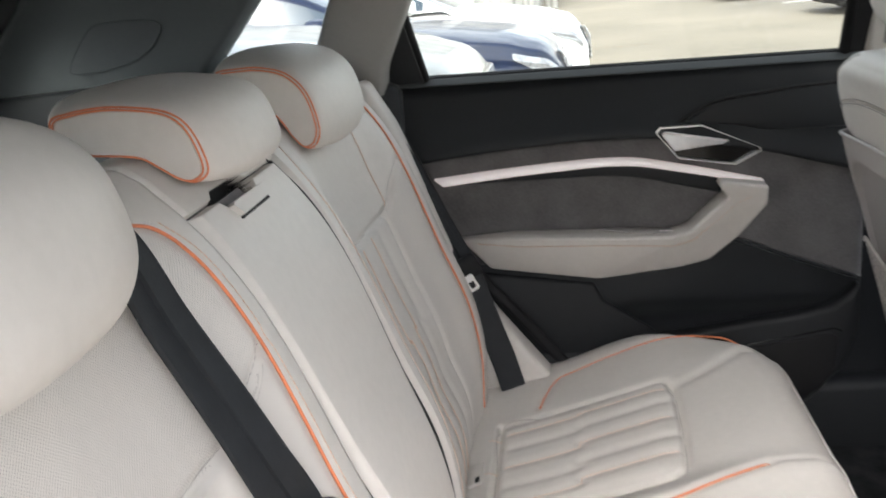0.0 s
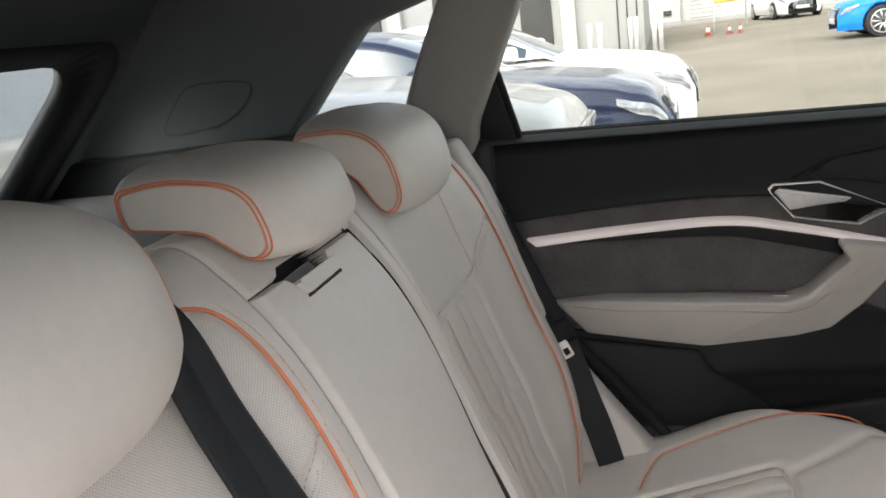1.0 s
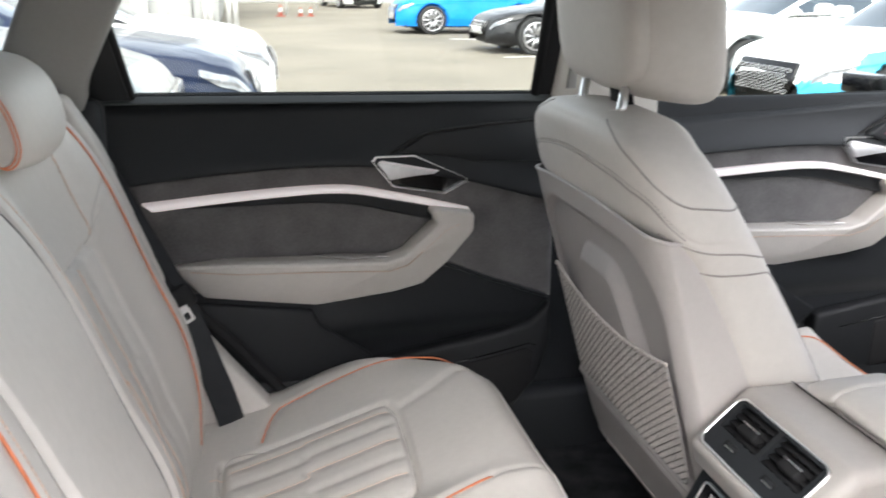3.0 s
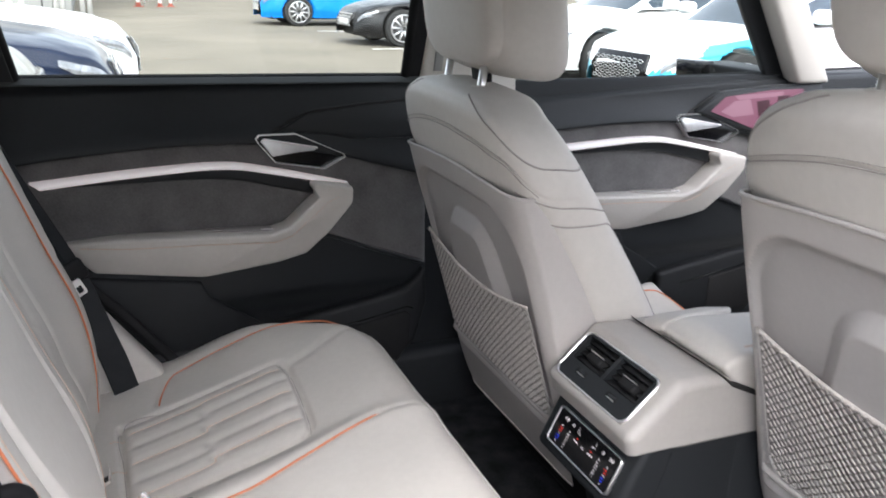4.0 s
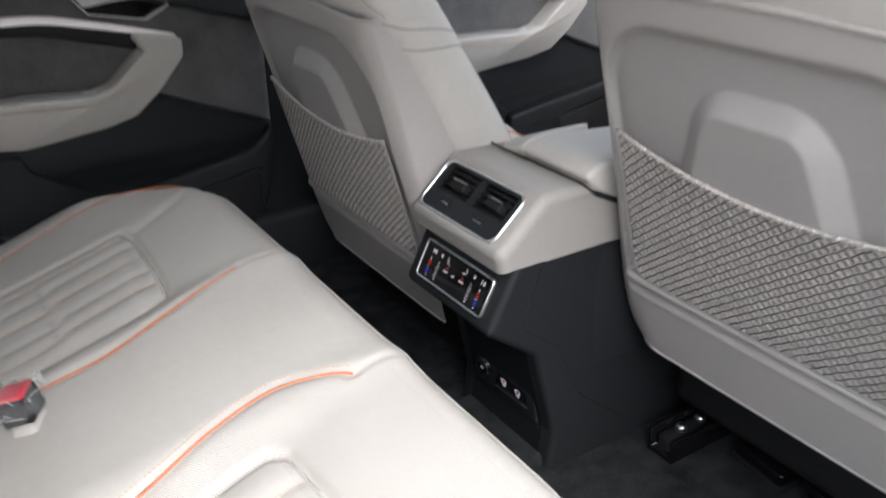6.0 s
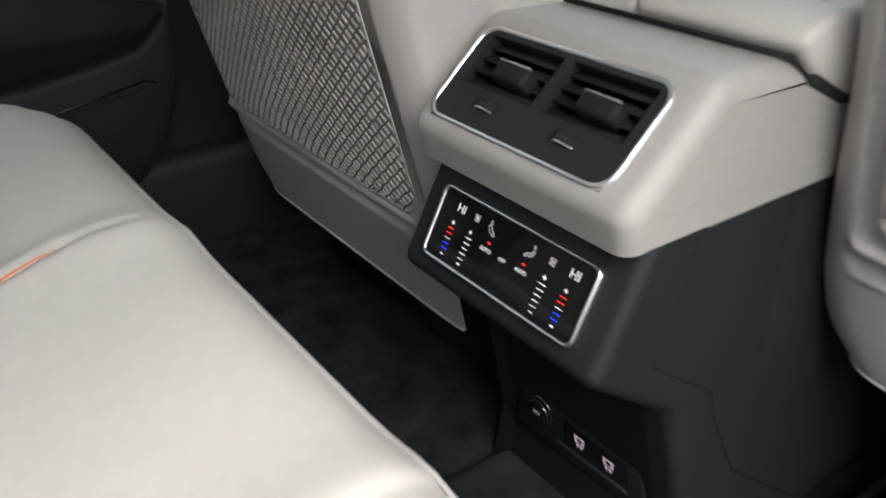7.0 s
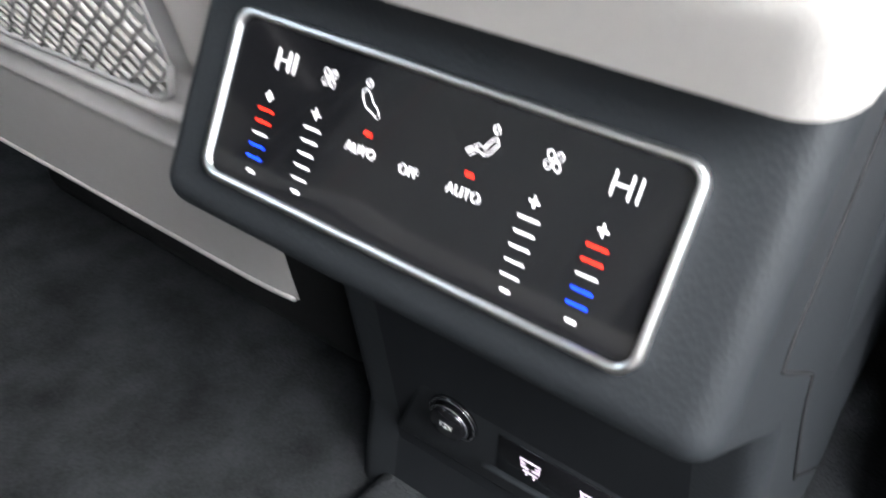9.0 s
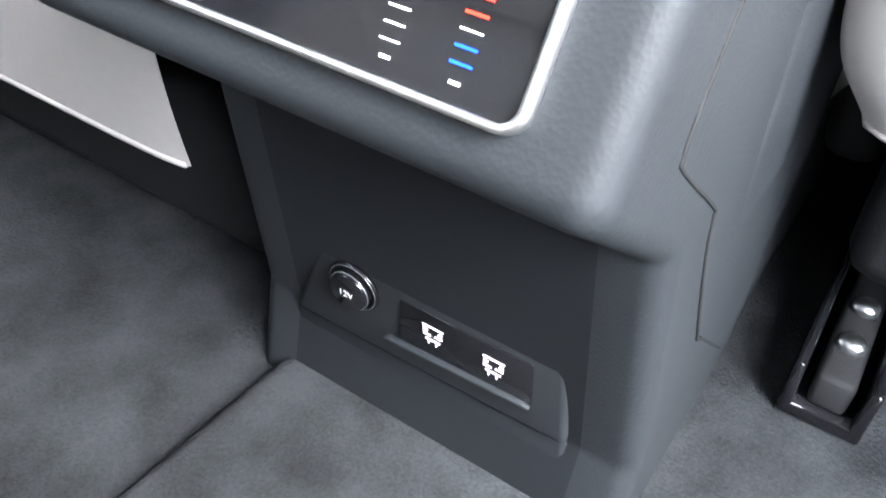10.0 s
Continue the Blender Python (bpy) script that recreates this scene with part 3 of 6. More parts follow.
    # flat lens; the hollow's shade is put into its darker colour
    cup = part("grip_cup", bow(prism(lens, -0.0015, 0.0012, "z", 0.0008, 1), pose(-0.378, 0.706, 0.7585, 0, 3, 0)), shell_shaded, d, "grip cup in the armrest, its hollow shaded by colour")
    part("cup_slot", bow(box(-0.012, 0.012, -0.0018, 0.0018, -0.001, 0.0022, 0.0006, 1), pose(-0.335, 0.700, 0.7565, 0, 3, 0)), brushed, cup, "small bright slot")
    return d


rear_door = door("closed rear door with black trim, grey suede and leather armrest")
part("window_frame", join([tube([Vector((x, 0.748 - LEAN * (z - 1.05), z)) for x, z in pts], r, 8) for pts, r in (
    ([(-0.757, 1.055), (-0.779, 1.178), (-0.735, 1.27), (-0.66, 1.37), (-0.55, 1.415), (-0.2, 1.44), (-0.024, 1.44), (-0.030, 1.045)], 0.010),)]), rubber, rear_door, "black window frame")
part("corner_trim", upright([(-0.757, 1.052), (-0.782, 1.18), (-0.74, 1.262), (-0.72, 1.30), (-0.80, 1.24), (-0.845, 1.09), (-0.85, 1.052)], 0.733, 0.762, LEAN, 1.05, 0.002), black_trim, rear_door, "black triangular corner trim")
part("frame_post", upright([(-0.034, 1.045), (-0.034, 1.44), (0.008, 1.44), (0.008, 1.045)], 0.741, 0.765, LEAN, 1.05, 0.004), rubber, rear_door, "black front frame post")
g = part("window_pane", ([(-0.85, 0.752, 1.03), (0.0, 0.752, 1.03), (0.0, 0.752 - LEAN * 0.4, 1.45), (-0.85, 0.752 - LEAN * 0.4, 1.45)], [(0, 1, 2, 3)]), pane, rear_door, "clear side window", False)

front_door = door("closed front car door with suede insert and mirror screen", True)
front_door.location, front_door.scale = (1.049, 0.042, -0.004), (1.08, 1, 1)
part("screen_hood", prism([(-0.30, 0.950), (-0.235, 0.997), (-0.09, 1.008), (0.06, 1.012), (0.06, 0.89), (-0.13, 0.89), (-0.20, 0.915)], 0.700, 0.735, "y", 0.006, 2), black_trim, front_door, "black screen hood")
pink, pink_dark, pink_pale = lit("pink_picture", (0.50, 0.19, 0.29), 0.20, 0.1), lit("dark_pink_picture", (0.16, 0.04, 0.07), 0.12, 0.1), lit("pale_pink_picture", (0.62, 0.32, 0.42), 0.26, 0.1)
scr = part("mirror_screen", prism([(-0.264, 0.952), (-0.226, 0.986), (-0.096, 0.999), (0.0, 1.0), (0.0, 0.905), (-0.14, 0.905), (-0.19, 0.925)], 0.6985, 0.702, "y", 0, 1), pink, front_door, "lit mirror screen with pink picture", False)
for o, mt in (([(-0.235, 0.950), (-0.20, 0.975), (-0.155, 0.978), (-0.14, 0.940), (-0.20, 0.936)], pink_pale), ([(-0.20, 0.988), (-0.06, 0.994), (-0.06, 0.984), (-0.19, 0.978)], pink_pale), ([(-0.135, 0.972), (-0.10, 0.976), (-0.09, 0.940), (-0.125, 0.935)], pink_dark), ([(-0.075, 0.985), (-0.04, 0.985), (-0.045, 0.95), (-0.07, 0.945)], pink_dark)):
    part("screen_patch", prism(o, 0.6975, 0.6984, "y", 0, 1), mt, scr, "", False)
part("window_frame", upright([(-0.06, 1.005), (-0.40, 1.42), (-0.36, 1.44), (0.02, 1.005)], 0.738, 0.758, LEAN, 1.05, 0.004), black_trim, front_door, "black sloping window frame")
g = part("window_pane", ([(-0.85, 0.760, 1.00), (-0.05, 0.760, 1.00), (-0.42, 0.752 - LEAN * 0.38, 1.43), (-0.85, 0.752 - LEAN * 0.38, 1.43)], [(0, 1, 2, 3)]), pane, front_door, "clear side window", False)

mirror = thing("mirror_camera", "slim dark grey camera arm mounted outside the front door", "door mirror")
part("arm", prism([(0.97, 0.985), (0.95, 1.035), (1.10, 1.030), (1.29, 1.005), (1.29, 0.985)], 0.79, 1.10, "y", 0.012, 3), dark_plastic, mirror, "dark grey arm")
part("lens_end", prism([(0.935, 0.988), (0.932, 1.036), (0.975, 1.040), (0.975, 0.984)], 1.00, 1.12, "y", 0.006, 2), gloss_black, mirror, "gloss black lens end")

# near side and front end, which close the car
for s, nm, y0, y1 in ((1, "outer_skin", 0.78, 0.80), (-1, "near_front_door", -0.80, -0.76)):
    structure(nm, box(0.15 if s < 0 else -0.75, 1.4, y0, y1, 0.30, 1.03, 0.01), black_trim if s < 0 else dark_plastic, "plain door panel closing the car side")
structure("dashboard", prism([(1.02, 0.66), (1.04, 0.92), (1.12, 0.99), (1.55, 1.03), (1.60, 0.40), (1.2, 0.36)], -0.70, 0.72, "y", 0.03, 3), black_trim, "black dashboard")
structure("dash_strip", box(1.020, 1.036, -0.62, 0.60, 0.83, 0.86, 0.004), brushed, "pale metal strip across the dashboard")
structure("front_bulkhead", box(1.45, 1.55, -0.74, 0.76, 0.25, 1.0, 0.02), black_trim, "black front bulkhead")

# ---- rear bench ----
UPW, OUT = np.array((-0.447, 0.0, 0.894)), np.array((0.894, 0.0, 0.447))
PIPE_IN = [(0.20, 0.030), (0.168, 0.012), (0.157, -0.03), (0.157, -0.10), (0.160, -0.19), (0.162, -0.29), (0.158, -0.42), (0.15, -0.56)]
PIPE_OUT = [(0.53, 0.045), (0.556, 0.016), (0.562, -0.05), (0.556, -0.15), (0.552, -0.27), (0.55, -0.40), (0.545, -0.52), (0.54, -0.58)]
SHOULDER = [(0.555, -0.115), (0.52, -0.135), (0.468, -0.172), (0.34, -0.17), (0.215, -0.16), (0.185, -0.139), (0.152, -0.12)]
INSERT_L, INSERT_R = [(0.215, -0.16), (0.222, -0.35), (0.225, -0.60)], [(0.468, -0.172), (0.462, -0.35), (0.455, -0.60)]
TUFTS = [[(0.262, -0.18), (0.262, -0.33), (0.278, -0.35), (0.278, -0.6)], [(0.305, -0.18), (0.305, -0.33), (0.318, -0.35), (0.318, -0.6)],
         [(0.372, -0.18), (0.372, -0.33), (0.360, -0.35), (0.360, -0.6)], [(0.42, -0.18), (0.42, -0.33), (0.405, -0.35), (0.405, -0.6)]]


def back_depth(y, h):
    """How far the backrest stands before its base plane."""
    ay = np.abs(y)
    low = lerp(h, [(-0.70, -0.15), (-0.62, -0.11), (-0.56, -0.078), (-0.5, -0.045), (-0.41, -0.014), (-0.3, 0.0), (0.03, 0.0), (0.055, -0.010), (0.075, -0.03), (0.088, -0.07)])
    hollow = lerp(ay, [(0.0, 0.0), (0.12, 0.0), (0.16, -0.002), (0.19, -0.014), (0.25, -0.042), (0.35, -0.055), (0.45, -0.052), (0.50, -0.034), (0.535, -0.014), (0.57, -0.004), (0.60, -0.010), (0.63, -0.04), (0.65, -0.09)])
    inner = step(0.14, 0.20, ay) * step(0.57, 0.52, ay)
    ease = 1 - inner * (0.55 * step(-0.12, 0.02, h) + 0.55 * step(-0.42, -0.56, h))
    return low + hollow * ease


def outboard_depth(y, h):
    ay = np.abs(y)
    d = back_depth(y, h)
    for line, w, k in [(SHOULDER, 0.005, 0.007), (INSERT_L, 0.005, 0.007), (INSERT_R, 0.005, 0.007), (PIPE_IN, 0.006, 0.003), (PIPE_OUT, 0.006, 0.003)]:
        d = d - k * np.exp(-(near_line(ay, h, line) / w) ** 2)
    for line in TUFTS:
        d = d - 0.0032 * np.exp(-(near_line(ay, h, line) / 0.010) ** 2)
    return d + 0.004 * step(0.0, 0.012, np.minimum(near_line(ay, h, INSERT_L), near_line(ay, h, INSERT_R))) * (ay > 0.22) * (ay < 0.46) * (h < -0.175)


def on_back(y, h, lift=0.0, depth=back_depth):
    d = depth(np.asarray(y, float), np.asarray(h, float)) + lift
    return (-0.848 + UPW[0] * h + OUT[0] * d, y + 0 * d, 1.056 + UPW[2] * h + OUT[2] * d)


def back_line(line, side=1, lift=0.002, n=10, depth=back_depth):
    return [Vector(tuple(float(c) for c in on_back(side * q[0], q[1], lift, depth))) for q in smooth_line([(*p, 0) for p in line], n)]


def second(ob, mat, test):
    """Gives the faces whose centre passes the test a second material."""
    ob.data.materials.append(mat)
    for f in ob.data.polygons:
        if test(f.center):
            f.material_index = 1


def back_uv(c):
    """The place across and up the backrest of a point."""
    d = Vector((c.x + 0.848, 0, c.z - 1.056))
    return abs(c.y), d.x * UPW[0] + d.z * UPW[2]


bench = thing("rear_bench", "pale grey leather rear bench with orange piping and three headrests", "car seat")
BACK = (-0.10, 0, -0.05)
for side in (1, -1):
    ys = np.linspace(0.126, 0.65, 150) * side
    ob = part("backrest", sheet(lambda u, v: on_back(u, v, 0, outboard_depth), ys, np.linspace(-0.64, 0.088, 200), BACK), leather, bench,
              "outer backrest with ribbed centre and perforated sides")

    def holes(c):
        y, h = back_uv(c)
        if h > 0.02 or h < -0.52 or y < 0.162 or y > 0.548:
            return False
        cut = float(lerp(y, [(q[0], q[1]) for q in SHOULDER[::-1]]))
        return (h > cut + 0.006 and side < 0) or (h < cut - 0.006 and (y > 0.474 or y < 0.214))

    second(ob, leather_back, holes)
    part("piping", tube(back_line(PIPE_IN, side, -0.0006 if side < 0 else -0.002), 0.0016, 8), orange if side < 0 else leather, ob, "bright orange piping" if side < 0 else "self-coloured welt")
    part("piping", tube(back_line(PIPE_OUT, side, -0.0008), 0.0016, 8), orange, ob, "bright orange piping")
    for line in (SHOULDER, INSERT_R, INSERT_L):
        part("seam", tube(back_line(line, side, 0.0002, 14, outboard_depth), 0.0008, 5), grey_thread, ob, "grey sunken seam")
    part("stitching", join([stitches(back_line([(q[0] - 0.010, q[1]) for q in PIPE_IN[1:]], side, 0.0006, depth=outboard_depth), 0.0006)]
                           + [stitches(back_line(t, side, 0.0022, depth=outboard_depth), 0.0009, 0.006, 0.0008) for t in (TUFTS[1], TUFTS[2])]
                           + [stitches(back_line([(0.478, -0.165), (0.482, -0.08), (0.478, 0.02)], side, 0.0014, depth=outboard_depth), 0.0009, 0.006, 0.0008)]), thread, ob, "peach stitching")

# centre backrest: a headrest base above, the folding armrest below, a pull pocket sunk into both
POCKET = [(-0.0721, 0.0), (-0.0579, 0.0099), (0.0104, 0.0094), (0.0269, 0.0005), (0.0120, -0.0135), (-0.0610, -0.0135)]


def in_pocket(y, h):
    """Signed distance into the pull pocket (positive inside)."""
    d = np.inf
    for (y0, h0), (y1, h1) in zip(POCKET, POCKET[1:] + POCKET[:1]):
        n = math.hypot(y1 - y0, h1 - h0)
        d = np.minimum(d, ((h1 - h0) * (y - y0) - (y1 - y0) * (h - h0)) / n)
    return d


def sunk(c):
    d = Vector((c.x + 0.848, 0, c.z - 1.056))
    return float(in_pocket(c.y, d.x * UPW[0] + d.z * UPW[2])) > 0.0004


ob = part("backrest", sheet(lambda u, v: on_back(u, v, 0.001 - 0.006 * step(0.116, 0.124, np.abs(u)) - 0.005 * step(0.0035, 0.0005, v) - 0.030 * step(-0.0004, 0.0016, in_pocket(u, v))), np.linspace(-0.124, 0.124, 190), np.concatenate([np.linspace(0.0005, 0.014, 22), np.linspace(0.016, 0.086, 28)]), BACK), leather, bench, "smooth centre backrest top")
# pocket walls coloured near black for the shade of the deep recess
second(ob, dark_fill, sunk)


def arm_shape(u, v):
    """The folding armrest: narrower at the foot, with rounded borders."""
    w = lerp(v, [(-0.62, 0.085), (-0.40, 0.094), (-0.30, 0.106), (-0.09, 0.117), (0.0, 0.110)])
    y = u * w - 0.006
    edge = np.minimum(np.minimum((1 - np.abs(u)) * w, 3.0 * (-0.001 - v)), 0.02)
    d = 0.003 - 0.012 * (1 - step(-0.002, 0.009, edge)) + 0.003 * (1 - u * u)
    return on_back(y, v, d - 0.030 * step(-0.0004, 0.0016, in_pocket(y, v)))


arm = part("armrest", sheet(arm_shape, np.linspace(-1, 1, 170), np.concatenate([np.linspace(-0.62, -0.025, 100), np.linspace(-0.0235, -0.001, 26)]), BACK), leather, bench, "folded centre armrest")
second(arm, dark_fill, sunk)
part("gap", sheet(lambda u, v: on_back(u, v, -0.008 - 0.030 * (in_pocket(u, v) > -0.004)), np.linspace(-0.126, 0.126, 90), np.concatenate([np.linspace(-0.63, -0.03, 30), np.linspace(-0.026, 0.02, 24)])), dark_fill, bench, "dark seam round the armrest")
EDGE_LINE = [(0.0924, 0.0156), (0.102, -0.02), (0.1095, -0.05), (0.1115, -0.10), (0.1075, -0.20), (0.1005, -0.30), (0.089, -0.40), (0.080, -0.60)]
part("gap", tube(back_line(EDGE_LINE, 1, 0.0003, 10), 0.0011, 6), dark_fill, bench, "dark gap beside the armrest")
pull = thing("armrest_pull", "pale leather pull strap in a dark pocket at the armrest top", "pull strap")


def slab(outline, d0, d1):
    """A thin piece of backrest outline (y, h) between two heights above the backrest."""
    top = [tuple(float(c) for c in on_back(y, h, d1)) for y, h in outline]
    low = [tuple(float(c) for c in on_back(y, h, d0)) for y, h in outline]
    n = len(outline)
    return top + low, [tuple(range(n)), tuple(range(2 * n - 1, n - 1, -1))] + [(i, n + i, n + (i + 1) % n, (i + 1) % n) for i in range(n)]


# floor darkened in colour like the pocket walls
part("pocket", slab([(y * 0.96, h * 0.94) for y, h in POCKET], -0.034, -0.026), dark_fill, pull, "pocket floor, darkened for its shade", False)
part("strap_root", slab([(-0.0635, -0.0120), (-0.0660, -0.0040), (0.0070, -0.0035), (0.0105, -0.0120)], -0.012, -0.007), suede, pull, "grey cloth root of the strap", False)
part("strap", slab([(-0.0585, -0.0256), (0.0205, -0.0254), (0.0262, -0.0200), (0.0268, -0.0140), (0.0230, -0.0118), (-0.0600, -0.0108), (-0.0640, -0.0130)], 0.002, 0.0118), leather, pull, "leather strap", False)
part("slot", slab([(-0.0594, -0.0290), (0.0186, -0.0295), (0.0200, -0.0262), (-0.0594, -0.0258)], 0.0, 0.0068), dark_fill, pull, "dark slot", False)


def headrest(y0, hw, profile, pivot, crown, label):
    """A pillow swept across, its end faces edged by double piping."""
    line = [(q.x, q.z) for q in smooth_line([(p[0], 0, p[1]) for p in profile], 5, True)]
    ts = np.concatenate([[-1.0, -0.995, -0.985, -0.965, -0.93], np.linspace(-0.86, 0.86, 21), [0.93, 0.965, 0.985, 0.995, 1.0]])
    verts, n = [], len(line)
    for t in ts:
        a = abs(t)
        s = 1 + crown * (1 - a ** 2.6) - 0.10 * step(0.93, 1.0, a) ** 2
        verts += [(pivot[0] + (x - pivot[0]) * s, y0 + hw * t, pivot[1] + (z - pivot[1]) * s) for x, z in line]
    faces = [(i * n + j, i * n + (j + 1) % n, (i + 1) * n + (j + 1) % n, (i + 1) * n + j) for i in range(len(ts) - 1) for j in range(n)]
    for i in (0, len(ts) - 1):
        k = len(verts)
        verts += verts[i * n:(i + 1) * n]
        faces.append(tuple(range(k, k + n)) if i == 0 else tuple(range(k + n - 1, k - 1, -1)))
    ob = part("headrest", (verts, faces), leather, bench, label)
    for t in (-1, 1):
        for out, s in ((0.0, 0.935), (0.0018, 0.985)):
            pts = [(pivot[0] + (x - pivot[0]) * s, y0 + t * (hw - out + 0.0004), pivot[1] + (z - pivot[1]) * s) for x, z in line]
            part("piping", tube(pts, 0.0010, 6, True), orange, ob, "orange piping round the end")
    return ob


MID = [(-0.946, 1.157), (-0.915, 1.160), (-0.885, 1.158), (-0.854, 1.152), (-0.836, 1.139), (-0.826, 1.116), (-0.824, 1.096), (-0.836, 1.087), (-0.850, 1.090), (-0.868, 1.102), (-0.889, 1.113), (-0.940, 1.118), (-0.962, 1.122), (-0.966, 1.150)]
OUTER = [(-0.950, 1.148), (-0.92, 1.151), (-0.890, 1.150), (-0.857, 1.140), (-0.833, 1.114), (-0.822, 1.070), (-0.828, 1.047), (-0.842, 1.041), (-0.856, 1.055), (-0.875, 1.085), (-0.902, 1.102), (-0.94, 1.112), (-0.958, 1.130)]
headrest(0.0, 0.097, MID, (-0.90, 1.115), 0.30, "middle headrest with orange-piped ends")
for s in (1, -1):
    up = 0.0 if s > 0 else 0.022
    headrest(0.385 * s, 0.128, [(x + up * 0.3, z + up) for x, z in OUTER], (-0.90, 1.085 + up), 0.22 if s > 0 else 0.36, "outer headrest with orange-piped ends")
for y in (-0.05, 0.05, 0.335, 0.435, -0.335, -0.435):
    part("headrest_post", tube([(-0.905, y, 1.13), (-0.90, y, 1.02)], 0.006, 10), chrome, bench, "steel post")

# ---- cushion ----
C_PIPE_OUT = [(0.50, -0.575), (0.54, -0.566), (0.590, -0.548), (0.608, -0.520), (0.617, -0.43), (0.614, -0.35), (0.592, -0.290), (0.56, -0.255), (0.49, -0.238)]
C_PIPE_MID = [(0.105, -0.60), (0.104, -0.55), (0.106, -0.478), (0.130, -0.403), (0.149, -0.344), (0.168, -0.273)]
C_PIPE_NEAR = [(-0.170, -0.62), (-0.155, -0.505), (-0.131, -0.42), (-0.122, -0.348), (-0.140, -0.298), (-0.164, -0.264)]
C_SEAM = [(0.168, -0.273), (0.165, -0.24), (0.160, -0.21)]
C_BORDER = [(0.49, -0.238), (0.45, -0.30), (0.43, -0.36)]
C_INSERT = [(0.212, -0.640), (0.205, -0.55), (0.195, -0.41), (0.205, -0.376), (0.24, -0.364), (0.40, -0.358), (0.448, -0.364), (0.468, -0.39), (0.47, -0.55), (0.467, -0.640)]
C_TUFTS = [[(0.240, -0.66), (0.240, -0.52), (0.256, -0.50), (0.256, -0.370)], [(0.282, -0.66), (0.282, -0.52), (0.298, -0.50), (0.298, -0.370)],
           [(0.335, -0.66), (0.335, -0.52), (0.350, -0.50), (0.350, -0.370)], [(0.385, -0.66), (0.385, -0.52), (0.395, -0.50), (0.395, -0.370)], [(0.43, -0.66), (0.43, -0.52), (0.436, -0.50), (0.436, -0.370)]]


def seat_front(y):
    """Where the cushion's front edge lies."""
    return -0.180 - 0.205 * np.clip((np.abs(y) - 0.40) / 0.28, 0, 1) ** 2.4


def seat_top(y, x):
    ay = np.abs(y)
    mid = lerp(x, [(-0.75, 0.51), (-0.70, 0.52), (-0.6, 0.545), (-0.45, 0.580), (-0.27, 0.617), (-0.15, 0.63)])
    dish = lerp(x, [(-0.75, 0.47), (-0.70, 0.48), (-0.6, 0.505), (-0.5, 0.535), (-0.38, 0.576), (-0.32, 0.60), (-0.27, 0.614), (-0.15, 0.628)])
    rim = lerp(x, [(-0.75, 0.48), (-0.6, 0.505), (-0.52, 0.525), (-0.45, 0.552), (-0.345, 0.588), (-0.25, 0.604), (-0.15, 0.61)])
    a, b = step(0.11, 0.21, ay), step(0.49, 0.60, ay)
    z = mid * (1 - a) + dish * a * (1 - b) + rim * b
    z = z + 0.006 * np.exp(-((ay - 0.155) / 0.03) ** 2) * step(-0.62, -0.5, x) - 0.9 * np.clip(ay - 0.645, 0, 1) ** 1.6 * 2.2
    for line, w, k, s in [(C_PIPE_OUT, 0.006, 0.004, 0), (C_PIPE_MID, 0.008, 0.005, 1), (C_PIPE_NEAR, 0.008, 0.005, 2), (C_SEAM, 0.005, 0.003, 0), (C_BORDER, 0.012, 0.004, 0), (C_INSERT, 0.0045, 0.009, 0)]:
        u = y if s == 1 or s == 2 else ay
        z = z - k * np.exp(-(near_line(u, x, line) / w) ** 2)
    z = z - 0.010 * np.exp(-((x + 0.642) / 0.005) ** 2) * step(0.19, 0.21, ay) * step(0.485, 0.465, ay)
    for line in C_TUFTS:
        z = z - 0.0032 * step(-0.646, -0.636, x) * np.exp(-(near_line(ay, x, line) / 0.009) ** 2)
    puff = step(0.0, 0.035, near_line(ay, x, C_INSERT)) * (ay > 0.2) * (ay < 0.47) * (x < -0.366) * step(-0.642, -0.622, x)
    return z + 0.006 * puff


def seat_shape(u, v):
    """u across, v from the crease (0) to the front edge (1) and down the front (to 1.6)."""
    f = seat_front(u)
    t = np.clip(v, 0, 1)
    x = -0.72 + (f - 0.052 + 0.72) * t
    z = seat_top(u, x)
    a = np.clip((v - 1) / 0.2, 0, 1) * math.pi / 2
    down = np.clip((v - 1.2) / 0.4, 0, 1)
    x = x + 0.052 * np.sin(a) - 0.03 * down
    z = z + (0.0095 * np.clip(v - 1, 0, 0.2) / 0.2) - 0.052 * (1 - np.cos(a)) - 0.25 * down
    return x, u, z


ob = part("cushion", sheet(seat_shape, np.linspace(-0.69, 0.69, 300), np.concatenate([np.linspace(0, 1, 150), np.linspace(1.02, 1.6, 26)]), (0, 0, -0.16)), leather, bench, "bench cushion with ribbed seat panels")


def holes_c(c):
    if c.y < -0.12 and c.x < -0.22:
        edge = float(lerp(c.x, [(q[1], q[0]) for q in C_PIPE_NEAR]))
        return c.y < edge - 0.006 and c.y > -0.60 and not (c.y > -0.47 and c.y < -0.205 and c.x < -0.38)
    return False


second(ob, leather_flat, holes_c)


def seat_line(line, side=1, lift=0.002, n=10):
    return [Vector((q.y, side * q.x, float(seat_top(np.float64(side * q.x), np.float64(q.y))) + lift)) for q in smooth_line([(*p, 0) for p in line], n)]


for line, sd, rr in ((C_PIPE_OUT, 1, 0.0015), (C_PIPE_OUT, -1, 0.0015), (C_PIPE_MID, 1, 0.0018), (C_PIPE_NEAR, 1, 0.0018)):
    part("piping", tube(seat_line(line, sd, 0.0006), rr, 8), orange, ob, "bright orange piping")
